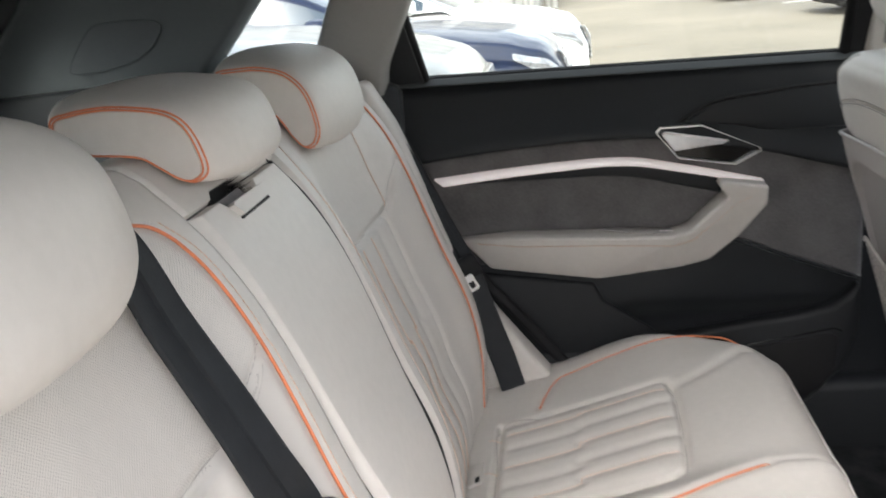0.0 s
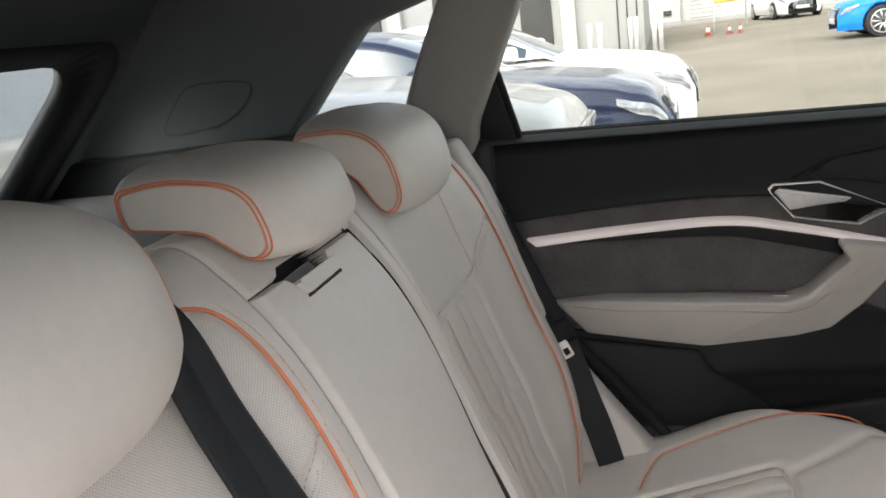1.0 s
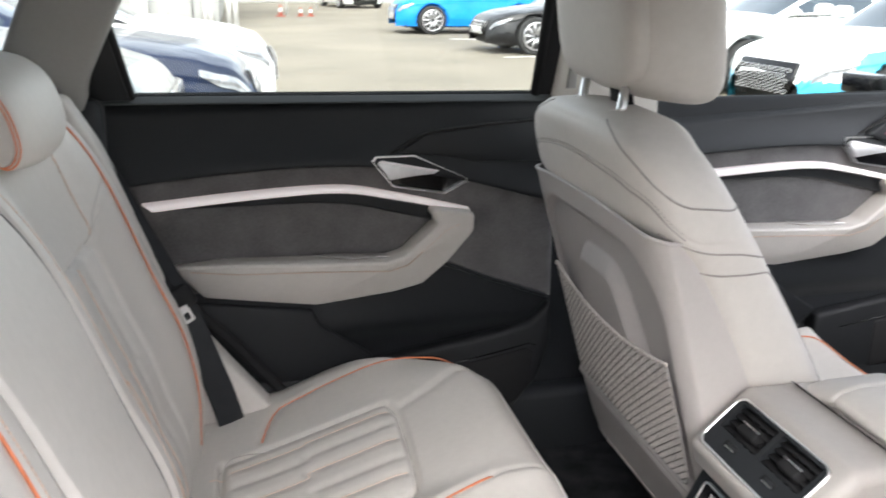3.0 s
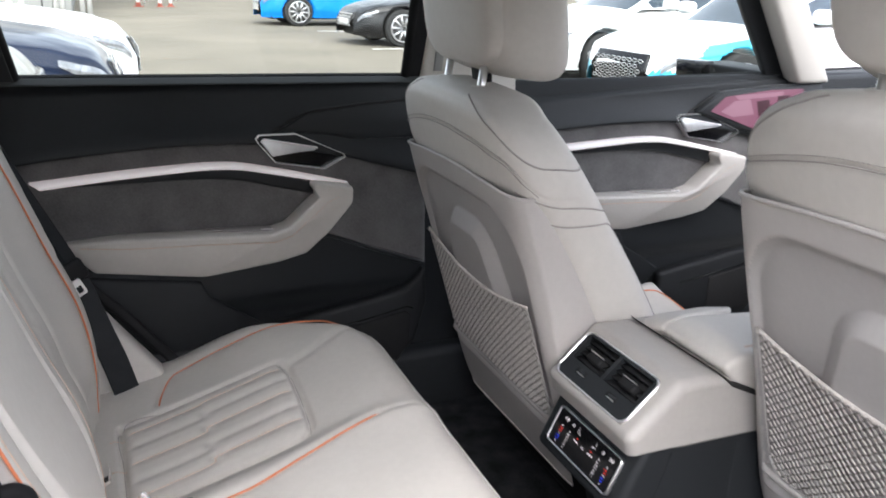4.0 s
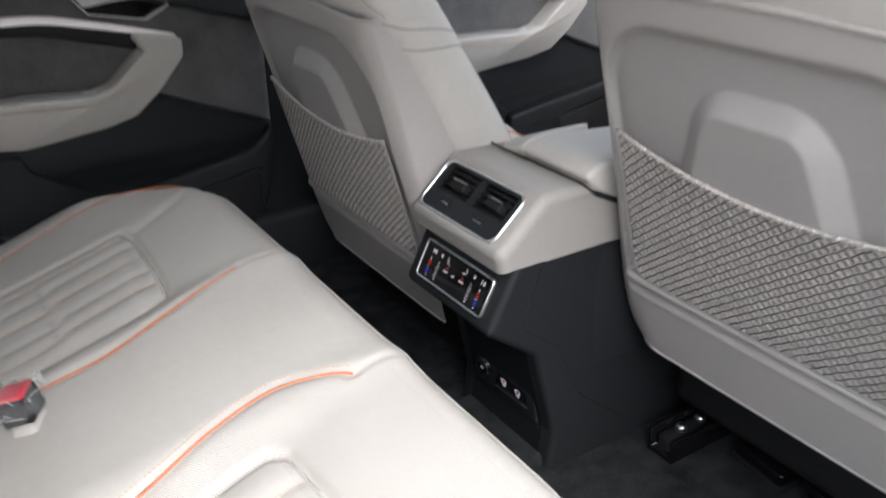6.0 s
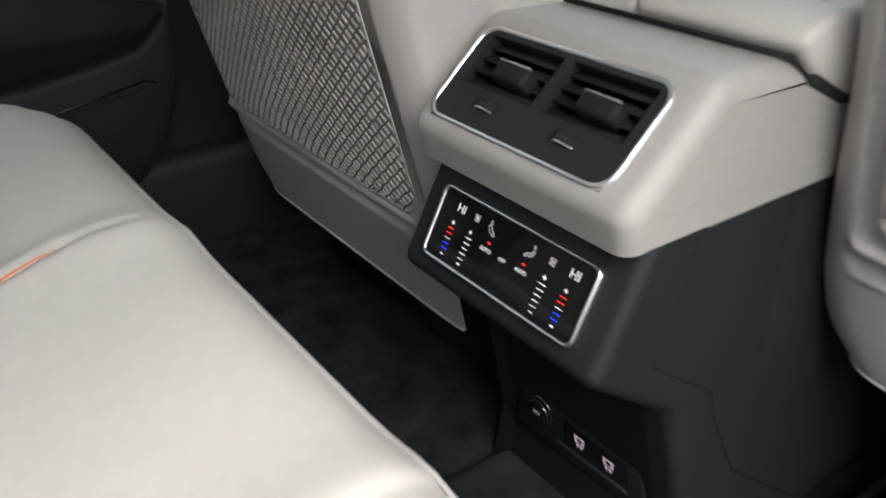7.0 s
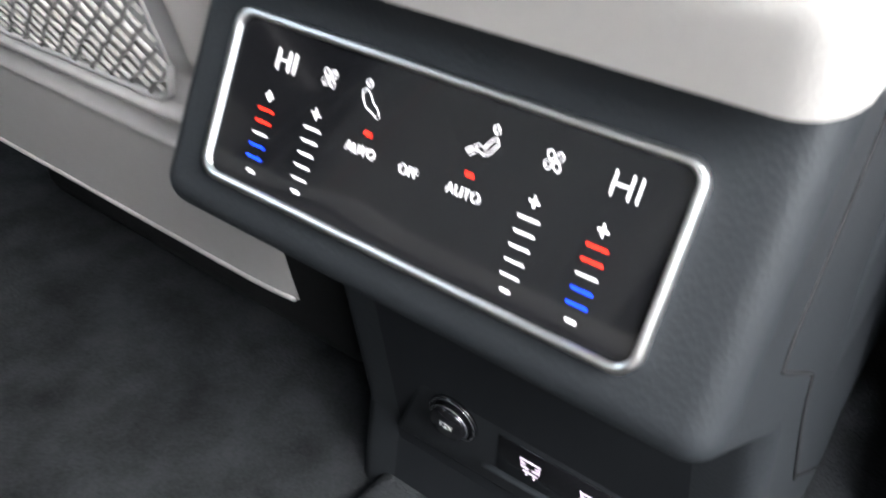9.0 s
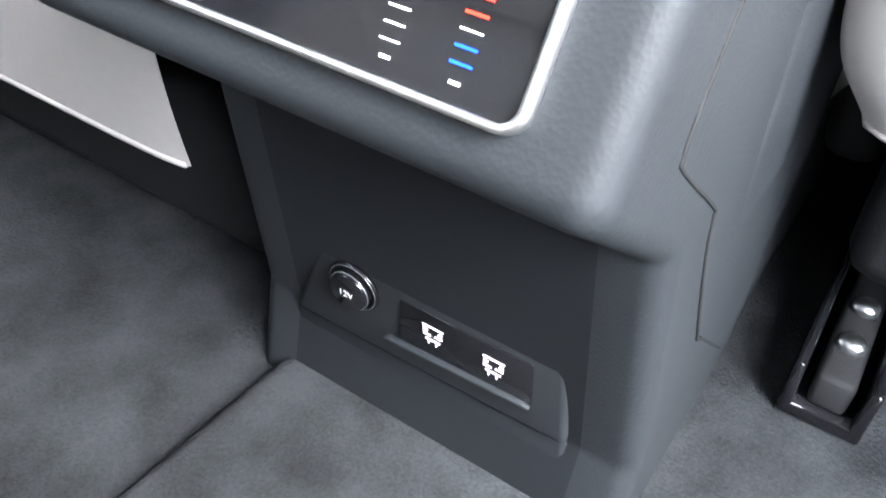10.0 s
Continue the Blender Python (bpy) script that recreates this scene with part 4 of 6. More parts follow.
part("stitching", join([stitches(seat_line([(q[0] - 0.010, q[1]) for q in C_PIPE_MID], 1, 0.001), 0.0007), stitches(seat_line([(q[0] + 0.010, q[1]) for q in C_PIPE_NEAR], 1, 0.001), 0.0007)]
                       + [stitches(seat_line(t, s, 0.0012), 0.0008) for s in (1, -1) for t in (C_TUFTS[0], C_TUFTS[2], C_TUFTS[4])]), thread, ob, "peach stitching")
RIM = C_INSERT + [(0.35, -0.641), (0.212, -0.640)]
for sd in (1, -1):
    part("seam", tube(seat_line(RIM, sd, 0.0004, 8), 0.0008, 5), grey_thread, ob, "grey crease round the ribbed panel")
EDGE = [Vector((float(seat_front(np.float64(y))) - 0.008, float(y), float(seat_shape(np.float64(y), np.float64(1.12))[2]) - 0.001)) for y in np.linspace(-0.60, 0.60, 90)]
part("edge_seam", tube(EDGE, 0.0016, 6), soft_plastic, ob, "pale welt along the front edge")
for y, x in ((0.33, -0.672), (0.10, -0.655), (-0.33, -0.672)):
    z = float(seat_top(np.float64(y), np.float64(x)))
    part("anchor_flap", bow(box(-0.012, 0.012, -0.028, 0.028, -0.003, 0.003, 0.002), pose(x, y, z + 0.006, 0, -25, 0)), leather, bench, "leather flap over a child-seat anchor")
    part("anchor_tag", bow(box(-0.004, 0.004, -0.007, 0.007, -0.001, 0.001, 0.0005), pose(x + 0.004, y - 0.02, z + 0.011, 0, -25, 0)), dark_fill, bench, "small dark tag")

# side wedges between bench and doors
for s in (1, -1):
    part("side_bolster", prism([(-0.875, 1.07), (-0.842, 1.078), (-0.80, 1.0), (-0.685, 0.69), (-0.62, 0.60), (-0.545, 0.50), (-0.60, 0.47), (-0.72, 0.47), (-0.80, 0.70)], s * 0.612, s * 0.672, "y", 0.012, 3), leather, bench, "leather side bolster beside the door")

for s in (1, -1):
    structure("seal_rear_door" if s > 0 else "seal_rear_door_near", tube(smooth_line([(-0.860, s * 0.688, 1.06), (-0.795, s * 0.686, 0.95), (-0.693, s * 0.684, 0.715), (-0.612, s * 0.682, 0.612), (-0.520, s * 0.682, 0.495), (-0.44, s * 0.690, 0.40)], 6), 0.0105, 10), rubber, "black rubber seal beside the rear door")

# ---- belts and buckles ----
def strap(pts, width, wide, mat, name, parent, label, thick=0.0022, ribs=True):
    """Woven webbing along a line; wide: the direction across it at each end."""
    p = smooth_line(pts, 10)
    rows, k = [], len(p)
    cols = [-1, -0.94, -0.56, -0.50, -0.06, 0.0, 0.44, 0.50, 0.94, 1]
    rise = [0, 1, 1, -0.5, -0.5, 1, 1, -0.5, -0.5, 0] if ribs else [0, 1, 1, 1, 1, 1, 1, 1, 1, 0]
    verts = []
    for i, q in enumerate(p):
        t = (p[min(i + 1, k - 1)] - p[max(i - 1, 0)]).normalized()
        w = Vector(wide[0]).lerp(Vector(wide[1]), i / (k - 1))
        w = (w - t * w.dot(t)).normalized()
        n = w.cross(t).normalized()
        if n.x < 0:
            n = -n
        verts += [q + w * (width / 2 * c) + n * (thick * r) for c, r in zip(cols, rise)] + [q + w * (width / 2 * c) - n * thick for c in cols[::-1]]
    m = len(cols) * 2
    faces = [(i * m + j, i * m + (j + 1) % m, (i + 1) * m + (j + 1) % m, (i + 1) * m + j) for i in range(k - 1) for j in range(m)]
    return part(name, (verts, faces), mat, parent, label, False)


belt = thing("seat_belt", "black seat belt with steel tongue lying on the backrest", "seat belt", "rear seat belts")
on = lambda y, h, l=0.006: Vector(tuple(float(c) for c in on_back(y, h, l)))
over = lambda y, h, l: Vector((-0.848, y, 1.056)) + Vector(UPW) * h + Vector(OUT) * l
LX, LY, LZ = Vector((0.534, 0.833, 0.170)), Vector((-0.725, 0.341, 0.598)), Vector((0.432, -0.443, 0.776))
LX.normalize()
LY = (LY - LX * LY.dot(LX)).normalized()
LZ = LX.cross(LY)
at_tongue = Vector((-0.729, -0.233, 0.802))
tongue_mat = Matrix.Translation(at_tongue) @ Matrix((LX, LY, LZ)).transposed().to_4x4()
strap([on(-0.234, 0.080, 0.014), over(-0.235, 0.03, 0.010), over(-0.238, -0.06, 0.010), over(-0.238, -0.14, 0.008), over(-0.233, -0.205, 0.001), at_tongue + LY * 0.026 + LX * 0.010 - LZ * 0.003, at_tongue + LX * 0.003 - LZ * 0.005], 0.050, ((0, 1, 0.0), tuple(LX)), webbing, "webbing", belt, "ribbed black webbing")
strap([at_tongue + LY * 0.004 + LX * 0.003 - LZ * 0.005, (-0.719, -0.236, 0.766), (-0.708, -0.239, 0.729), (-0.690, -0.243, 0.672), (-0.668, -0.250, 0.60), (-0.655, -0.255, 0.545)], 0.050, (tuple(LX), tuple(LX)), webbing, "webbing", belt, "black webbing")


def tongue(parent, m):
    loop = smooth_line([(-0.030, 0.026, -0.004), (-0.032, 0.018, 0), (-0.031, 0.008, 0.003), (-0.026, 0.0, 0.005), (0, -0.002, 0.006), (0.026, 0.0, 0.005), (0.034, 0.008, 0.003), (0.033, 0.018, 0), (0.026, 0.025, -0.004)], 6)
    part("sleeve", tube([tuple(m @ Vector(p)) for p in loop], 0.0080, 12), rubber, parent, "black plastic sleeve", True)
    hole = rounded(0.013, 0.013, 0.002, 2, 0, -0.021)
    rim = rounded(0.025, 0.036, 0.005, 2, 0, -0.018)
    v, f = ringed(rim, hole, -0.0035, -0.001, lambda p, d: tuple(m @ Vector((p[0], p[1], d))))
    part("tongue", (v, f), steel, parent, "bright steel tongue", False)


tongue(belt, tongue_mat)

belt2 = thing("seat_belt", "black seat belt running down beside the backrest to the cushion", "seat belt", "rear seat belts")
strap([(-0.836, 0.645, 1.025), (-0.820, 0.638, 0.99), (-0.775, 0.630, 0.90), (-0.722, 0.622, 0.79), (-0.70, 0.615, 0.745)], 0.046, ((0.8, 0.5, 0), (0.8, 0.5, 0)), webbing, "webbing", belt2, "ribbed black webbing")
strap([(-0.688, 0.612, 0.715), (-0.665, 0.605, 0.64), (-0.64, 0.600, 0.56), (-0.625, 0.598, 0.50)], 0.046, ((0.85, 0.3, 0), (0.9, 0.2, 0)), webbing, "webbing", belt2, "black webbing", ribs=False)
part("sleeve", bow(box(-0.027, 0.027, -0.010, 0.010, -0.022, 0.020, 0.0095, 4), pose(-0.697, 0.606, 0.737, 0, -25, 20)), rubber, belt2, "black plastic sleeve")
LM = pose(-0.686, 0.597, 0.712, 0, -25, 20) @ pose(0, 0, 0, 90, 0, 0)
v, f = ringed(rounded(0.019, 0.032, 0.004, 3), rounded(0.010, 0.014, 0.002, 3, 0, -0.004), -0.0015, 0.0015, lambda p, d: tuple(LM @ Vector((p[0], p[1], d))))
part("tongue", (v, f), chrome, belt2, "bright steel tongue", False)

buckle = thing("belt_buckle", "red and black belt buckle still wrapped in clear plastic film", "belt buckle")
BM = pose(-0.590, 0.052, 0.574, 0, 0, -28) @ pose(0, 0, 0, 0, -15, 0) @ Matrix.Scale(0.87, 4)
part("housing", bow(box(-0.020, 0.022, -0.0245, 0.0245, -0.024, 0.016, 0.005, 3), BM), rubber, buckle, "black housing")
part("button", bow(box(-0.020, 0.020, -0.021, 0.021, 0.010, 0.0205, 0.004, 3), BM), red_plastic, buckle, "red release button")
part("collar", bow(box(-0.014, 0.021, -0.031, 0.018, -0.062, -0.021, 0.008, 3), BM), leather, buckle, "pale leather collar in the seat")
part("slot", bow(prism(rounded(0.064, 0.056, 0.02), -0.050, -0.036, "z", 0.003, 2), BM), dark_fill, buckle, "dark slot round the collar")
rng = random.Random(4)
bag = bmesh.new()
bmesh.ops.create_icosphere(bag, subdivisions=3, radius=1)
for v in bag.verts:
    c = v.co.copy()
    k = 1 + 0.22 * noise.noise(c * 2.6) + 0.10 * noise.noise(c * 7)
    v.co = Vector((c.x * 0.032 * k, c.y * 0.036 * k, c.z * 0.029 * k - 0.002))
    if abs(c.y) > 0.8 or c.x < -0.85:
        v.co *= 1.15
part("film_wrap", bow(bag, BM), film, buckle, "crumpled clear film", False)
for a in range(12):
    c = Vector((rng.uniform(-0.026, 0.030), rng.uniform(-0.034, 0.034), rng.uniform(-0.012, 0.020)))
    d = Vector((rng.uniform(-1, 1), rng.uniform(-1, 1), rng.uniform(-0.5, 0.5))).normalized() * rng.uniform(0.005, 0.012)
    c = Vector((c.x, 0.032 if c.y > 0 else -0.032, c.z)) if a % 2 else Vector((0.029 if c.x > 0 else -0.027, c.y, c.z))
    bend = Vector((rng.uniform(-0.006, 0.006), rng.uniform(-0.006, 0.006), rng.uniform(-0.004, 0.006)))
    part("film_crease", tube([BM @ q for q in smooth_line([c - d, c + bend, c + d], 4)], 0.0008, 5), crease, buckle, "bright crease of the film")
for px, py, pz, turn, lean in ((-0.024, 0.012, 0.022, 0, -12), (-0.010, 0.036, 0.006, 40, -70), (0.026, 0.030, 0.012, 110, -60), (-0.030, -0.034, 0.0, -30, -80)):
    part("film_twist", bow(prism([(-0.009, 0.0), (0.010, 0.002), (0.005, 0.016), (0.002, 0.032), (-0.003, 0.034), (-0.006, 0.015)], -0.004, 0.004, "y", 0.001, 1), BM @ pose(px, py, pz, 0, lean, turn)), crease, buckle, "twisted film end", False)

# ---- front seats ----
def seat_plane(z):
    return 0.068 + 0.293 * (1.015 - z)


SEAT_Y = -0.372


def inside(u, z, cx, half, top, r, foot=-9.0):
    """Signed distance into a rounded panel that is open at its foot (positive inside)."""
    dx, dz = np.abs(u - cx) - (half - r), z - (top - r)
    d = np.where((dx > 0) & (dz > 0), r - np.hypot(np.maximum(dx, 0), np.maximum(dz, 0)), np.minimum(r - dx, r - dz))
    return np.minimum(d, z - foot)


def shell_half(z, side):
    """Half-width of the back shell; its outer foot bulges, its inner foot is cut in."""
    a = lerp(z, [(0.44, 0.215), (0.488, 0.228), (0.515, 0.247), (0.56, 0.257), (0.62, 0.256), (0.72, 0.248), (0.8, 0.244), (0.93, 0.242), (1.0, 0.238), (1.04, 0.232)])
    b = lerp(z, [(0.44, 0.215), (0.53, 0.222), (0.62, 0.238), (0.8, 0.243), (0.93, 0.242), (1.0, 0.238), (1.04, 0.232)])
    return np.where(side > 0, a, b)


def shell_shape(s, v):
    """s: -1.4 to 1.4 across, past 1 round the sides; v: 0 foot to 1 top."""
    a = np.clip(np.abs(s), 0, 1)
    top = 1.012 + 0.012 * (1 - a ** 2)
    foot = 0.488 + 0.0 * s
    z = foot + (top - foot) * v
    w = shell_half(z, s)
    u = np.sign(s) * a * w
    depth = 0.020 * a ** 14 * (1 - 0.85 * (s < 0) * step(0.64, 0.57, z))
    round_ = np.clip(np.abs(s) - 1, 0, 1) / 0.4
    wrap = lerp(z, [(0.46, 0.10), (0.53, 0.11), (0.60, 0.12), (0.70, 0.122), (0.78, 0.109), (0.87, 0.088), (0.95, 0.062), (1.01, 0.036), (1.04, 0.028)])
    wrap = np.where(s < 0, wrap * step(0.585, 0.66, z) + 0.004, wrap)
    depth = depth + np.maximum(wrap - 0.020 * (1 - 0.85 * (s < 0) * step(0.64, 0.57, z)), 0.0) * round_ + 0.0 * u
    u = u + np.sign(s) * 0.002 * np.sin(round_ * math.pi) 
    rec = inside(u, z, 0.008, 0.222, 0.986, 0.100, 0.612)
    depth = depth + 0.013 * step(0.0, 0.016, rec) * (np.abs(s) < 1)
    pocket = inside(u, z, 0.008, 0.206, 0.800, 0.05, 0.632)
    depth = depth + 0.026 * step(0.0, 0.04, pocket) * (np.abs(s) < 1)
    hump = inside(u, z, 0.0, 0.080 + 0.30 * np.clip(0.930 - z, 0, 0.16), 0.930, 0.050, 0.645)
    depth = depth - 0.020 * np.clip(hump / 0.030, 0, 1) ** 0.85 * (np.abs(s) < 1)
    edge = 0.617
    depth = depth + (0.009 * np.exp(-((z - edge + 0.022) / 0.006) ** 2) - 0.007 * np.exp(-((z - edge + 0.007) / 0.0075) ** 2) - 0.002 * np.exp(-((z - edge + 0.034) / 0.003) ** 2)) * step(0.236, 0.222, np.abs(u))
    return seat_plane(z) + depth, SEAT_Y + u, z + 0 * depth


def body_section(z):
    """Half-width, back, and thickness of the upholstered back at a height."""
    w = lerp(z, [(0.42, 0.205), (0.6, 0.232), (0.95, 0.249), (1.03, 0.246), (1.075, 0.232), (1.113, 0.204), (1.136, 0.168), (1.150, 0.125), (1.158, 0.06)])
    b = lerp(z, [(0.42, 0.292), (0.93, 0.128), (0.985, 0.098), (1.025, 0.068), (1.06, 0.056), (1.10, 0.045), (1.135, 0.044), (1.150, 0.056), (1.158, 0.078)])
    f = lerp(z, [(0.42, 0.53), (0.6, 0.460), (0.78, 0.382), (0.947, 0.276), (1.027, 0.226), (1.083, 0.190), (1.120, 0.165), (1.146, 0.152), (1.158, 0.125)])
    return w, b, f


def body_shape(a, z):
    w, b, f = body_section(z)
    c, s = np.cos(a), np.sin(a)
    e = 2 / 4.2
    cx, sx = np.sign(c) * np.abs(c) ** e, np.sign(s) * np.abs(s) ** e
    x = (b + f) / 2 + (f - b) / 2 * sx
    hollow = 0.06 * np.clip(sx, 0, 1) * np.exp(-(cx / 0.55) ** 2) * step(1.14, 1.05, z)
    seam = lerp(np.clip(cx, -1, 1), [(-1.0, 1.048), (-0.8, 1.062), (-0.4, 1.082), (0.0, 1.088), (0.4, 1.084), (0.75, 1.070), (0.93, 1.045), (1.0, 1.01)])
    groove = 0.0022 * np.exp(-((z - seam) / 0.0035) ** 2) * (sx < 0.2)
    return x - hollow - groove * sx, SEAT_Y - w * cx + groove * cx, z + 0 * x


def body_at(a, z, out=0.002):
    x, y, z2 = (float(q) for q in body_shape(np.float64(a), np.float64(z)))
    w, b, f = (float(q) for q in body_section(np.float64(z)))
    c = Vector(((b + f) / 2, SEAT_Y, z))
    p = Vector((x, y, z2))
    return p + (p - c).normalized() * out


def net_edge(u):
    """Lower edge of the net, with rounded corners."""
    return 0.619 + 0.05 * max(0.0, (abs(u) - 0.185) / 0.03) ** 2


def front_seat(label, drop=0.0):
    seat = thing("front_seat", label, "car seat", "front seats")
    zs = np.concatenate([np.linspace(0.52, 1.0, 30), np.linspace(1.005, 1.158, 80)])
    v, f = sheet(body_shape, np.linspace(0, 2 * math.pi, 145)[:-1], zs, None, True)
    k, m = len(zs), 144
    f.append(tuple(i * k + k - 1 for i in range(m)))
    back = part("backrest", (v, f), leather, seat, "leather backrest")
    # top seam, doubled, and the side seams of the bolster
    line = []
    for c in np.linspace(-0.985, 0.985, 60):
        z = float(lerp(c, [(-1.0, 1.048), (-0.8, 1.062), (-0.4, 1.082), (0.0, 1.088), (0.4, 1.084), (0.75, 1.070), (0.93, 1.045), (1.0, 1.01)]))
        cc = math.copysign(abs(c) ** 2.1, c)
        line.append(body_at(2 * math.pi - math.acos(max(-1, min(1, cc))), z + 0.006, 0.0003))
    part("stitching", stitches(line, 0.0006, 0.004, 0.002), grey_thread, back, "grey stitching")
    part("seam", tube([q - Vector((0, 0, 0.0065)) for q in line], 0.0009, 5), grey_thread, back, "grey sunken seam")
    for sgn in (0, 1):
        turn = (lambda a: a) if sgn == 0 else (lambda a: math.pi - a)
        for pts in ([(-1.05, 1.148), (-0.75, 1.112), (-0.35, 1.075), (0.0, 1.056), (0.3, 1.052), (0.6, 1.055)], [(-0.75, 1.02), (-0.3, 1.005), (0.1, 0.995), (0.5, 0.985)], [(-0.62, 0.975), (-0.1, 0.968), (0.35, 0.966), (0.55, 0.94), (0.65, 0.88), (0.68, 0.75), (0.70, 0.55)]):
            fine = [(q.x, q.y) for q in smooth_line([(*p, 0) for p in pts], 8)]
            part("seam", tube([body_at(turn(a), z, 0.0) for a, z in fine], 0.0015, 6), grey_thread, back, "grey sunken seam")
    shell = part("back_shell", sheet(shell_shape, np.concatenate([np.linspace(-1.4, -1.02, 10), np.linspace(-1, 1, 150), np.linspace(1.02, 1.4, 10)]), np.linspace(0, 1, 210), None), soft_plastic, seat, "moulded pale plastic back shell")
    # recess faces take the darker copy, as shade painted into the shell
    second(shell, shell_shaded, lambda c: float(inside(np.float64(c.y - SEAT_Y), np.float64(c.z), 0.008, 0.222, 0.986, 0.100, 0.612)) > 0.004)
    rim = [Vector(tuple(float(q) for q in shell_shape(np.float64(s), np.float64(1.0)))) + Vector((0.0, 0, 0.0)) for s in np.linspace(-1.4, 1.4, 80)]
    part("shell_rim", tube(rim, 0.0032, 8), soft_plastic, shell, "rounded top rim")
    low = [Vector(tuple(float(q) for q in shell_shape(np.float64(s), np.float64(0.0)))) for s in np.linspace(-0.995, 1.4, 60)]
    part("shell_rim", tube(low, 0.002, 8), soft_plastic, shell, "rounded lower rim")
    # net pocket
    net_top = lambda u: 0.806 + 0.028 * (u / 0.205) ** 2 + 0.006 * u / 0.2
    place = lambda u, z: Vector((seat_plane(z) - 0.002 - 0.007 * math.cos(u / 0.215 * math.pi / 2) * min(1, (z - 0.60) / 0.05), SEAT_Y + u, z))
    cords, fine = [], []
    for d in (1, -1):
        for i in range(-32, 33):
            run = []
            for t in np.linspace(-0.21, 0.21, 106):
                u, z = t, 0.70 + i * (0.0138 if d > 0 else 0.0117) + (1.05 if d > 0 else -0.80) * t + 0.0007 * math.sin(t * 330 + i)
                hit = abs(u) < 0.206 and net_edge(u) <= z <= net_top(u)
                if hit:
                    run.append(place(u, z) + Vector((0.0006 * d, 0, 0)))
                if (not hit or t == 0.21) and len(run) > 1:
                    (cords if d > 0 else fine).append(tube(run, 0.0016 if d > 0 else 0.0010, 6, False, 0.7, (-1, 0, -0.3)))
                if not hit:
                    run = []
    net = part("net_pocket", join(cords), cord, seat, "stretched beige cord net pocket")
    part("net_thread", join(fine), dark_cord, net, "thin taupe cross threads")
    hem = [place(u, net_top(u)) for u in np.linspace(-0.206, 0.206, 40)]
    part("hem_cord", tube(hem, 0.0026, 8), cord, net, "thick elastic top cord")
    part("hem_knot", join([tube([place(u, net_top(u)) + Vector((-0.002, -0.003, 0.002)), place(u, net_top(u)) + Vector((-0.002, 0.003, -0.002))], 0.0026, 5) for u in np.linspace(-0.20, 0.20, 30)]), cord, net, "looped cord ends")
    for s in (-1, 1):
        part("hem_cord", tube([place(s * 0.206, z) for z in np.linspace(net_edge(0.206), net_top(0.206 * s), 14)], 0.0010, 6), soft_plastic, net, "side edge of the net")
    foot = [place(u, net_edge(u)) for u in np.linspace(-0.206, 0.206, 40)]
    part("hem_cord", tube(foot, 0.002, 6), shell_shaded, net, "lower edge of the net")
    # headrest
    def hang(bm):
        for v in bm.verts:
            v.co.z -= 0.30 * (v.co.x + 0.05) * float(step(0.06, -0.08, v.co.z))
        return bm
    rest = part("headrest", bow(hang(pillow(0.15, 0.285, 0.225, 4.2)), pose(0.140, SEAT_Y, 1.290 - drop, 0, -8, 0)), leather, seat, "leather headrest")
    part("cover", bow(pillow(0.06, 0.268, 0.208, 4.2), pose(0.083, SEAT_Y, 1.290 - drop, 0, -8, 0)), leather, rest, "rear cover of the headrest")
    M = pose(0.145, SEAT_Y, 1.290 - drop, 0, -8, 0)
    for s in (-1, 1):
        part("post", tube([M @ Vector((-0.060, s * 0.068, -0.08)), M @ Vector((-0.092, s * 0.068, -0.19))], 0.0068, 12), chrome, seat, "chrome headrest post")
        part("post_collar", tube([(0.086, SEAT_Y + s * 0.068, 1.146), (0.085, SEAT_Y + s * 0.068, 1.157)], 0.012, 14), leather, seat, "pale post collar")
    part("bracket", bow(box(0.0, 0.014, -0.044, 0.012, -0.045, 0.03, 0.004), pose(0.105, SEAT_Y, 1.182, 0, -8, 0)), rubber, seat, "dark bracket between the posts")
    # cushion and base
    def pad(u, v):
        x = 0.36 + 0.37 * v
        z = 0.575 + 0.05 * v + 0.030 * np.abs(u) ** 3 - 0.05 * step(0.88, 1.0, v) ** 2 - 0.03 * step(0.93, 1.0, np.abs(u)) ** 2
        return x + 0 * u, SEAT_Y + 0.255 * u, z
    cushion = part("cushion", sheet(pad, np.linspace(-1, 1, 40), np.linspace(0, 1, 40), (0, 0, -0.13)), leather, seat, "leather seat cushion")
    for s in (-1, 1):
        part("piping", tube(smooth_line([Vector(tuple(float(q) for q in pad(np.float64(s * a), np.float64(v)))) + Vector((0, 0, 0.002)) for a, v in ((0.86, 0.1), (0.86, 0.4), (0.86, 0.7), (0.84, 0.84), (0.74, 0.90), (0.4, 0.91), (0.02, 0.91))], 6), 0.0016, 6), orange, cushion, "bright orange piping")
        rail_y = SEAT_Y + s * 0.181
        rl = part("rail", prism([(rail_y - 0.026, 0.281), (rail_y - 0.026, 0.324), (rail_y - 0.020, 0.324), (rail_y - 0.018, 0.291), (rail_y + 0.018, 0.291), (rail_y + 0.020, 0.324), (rail_y + 0.026, 0.324), (rail_y + 0.026, 0.281)], 0.255, 0.86, "x", 0.0015, 1), gloss_black, seat, "black steel seat rail")
        part("slide", box(0.262, 0.86, rail_y - 0.012, rail_y + 0.012, 0.291, 0.317, 0.004), rubber, rl, "black inner slide")
        for bx in (0.300, 0.345):
            part("bolt", tube([(bx, rail_y, 0.316), (bx, rail_y, 0.322), (bx, rail_y, 0.325)], lambda k: 0.009 if k < 1 else 0.006, 12), chrome, rl, "steel bolt head")
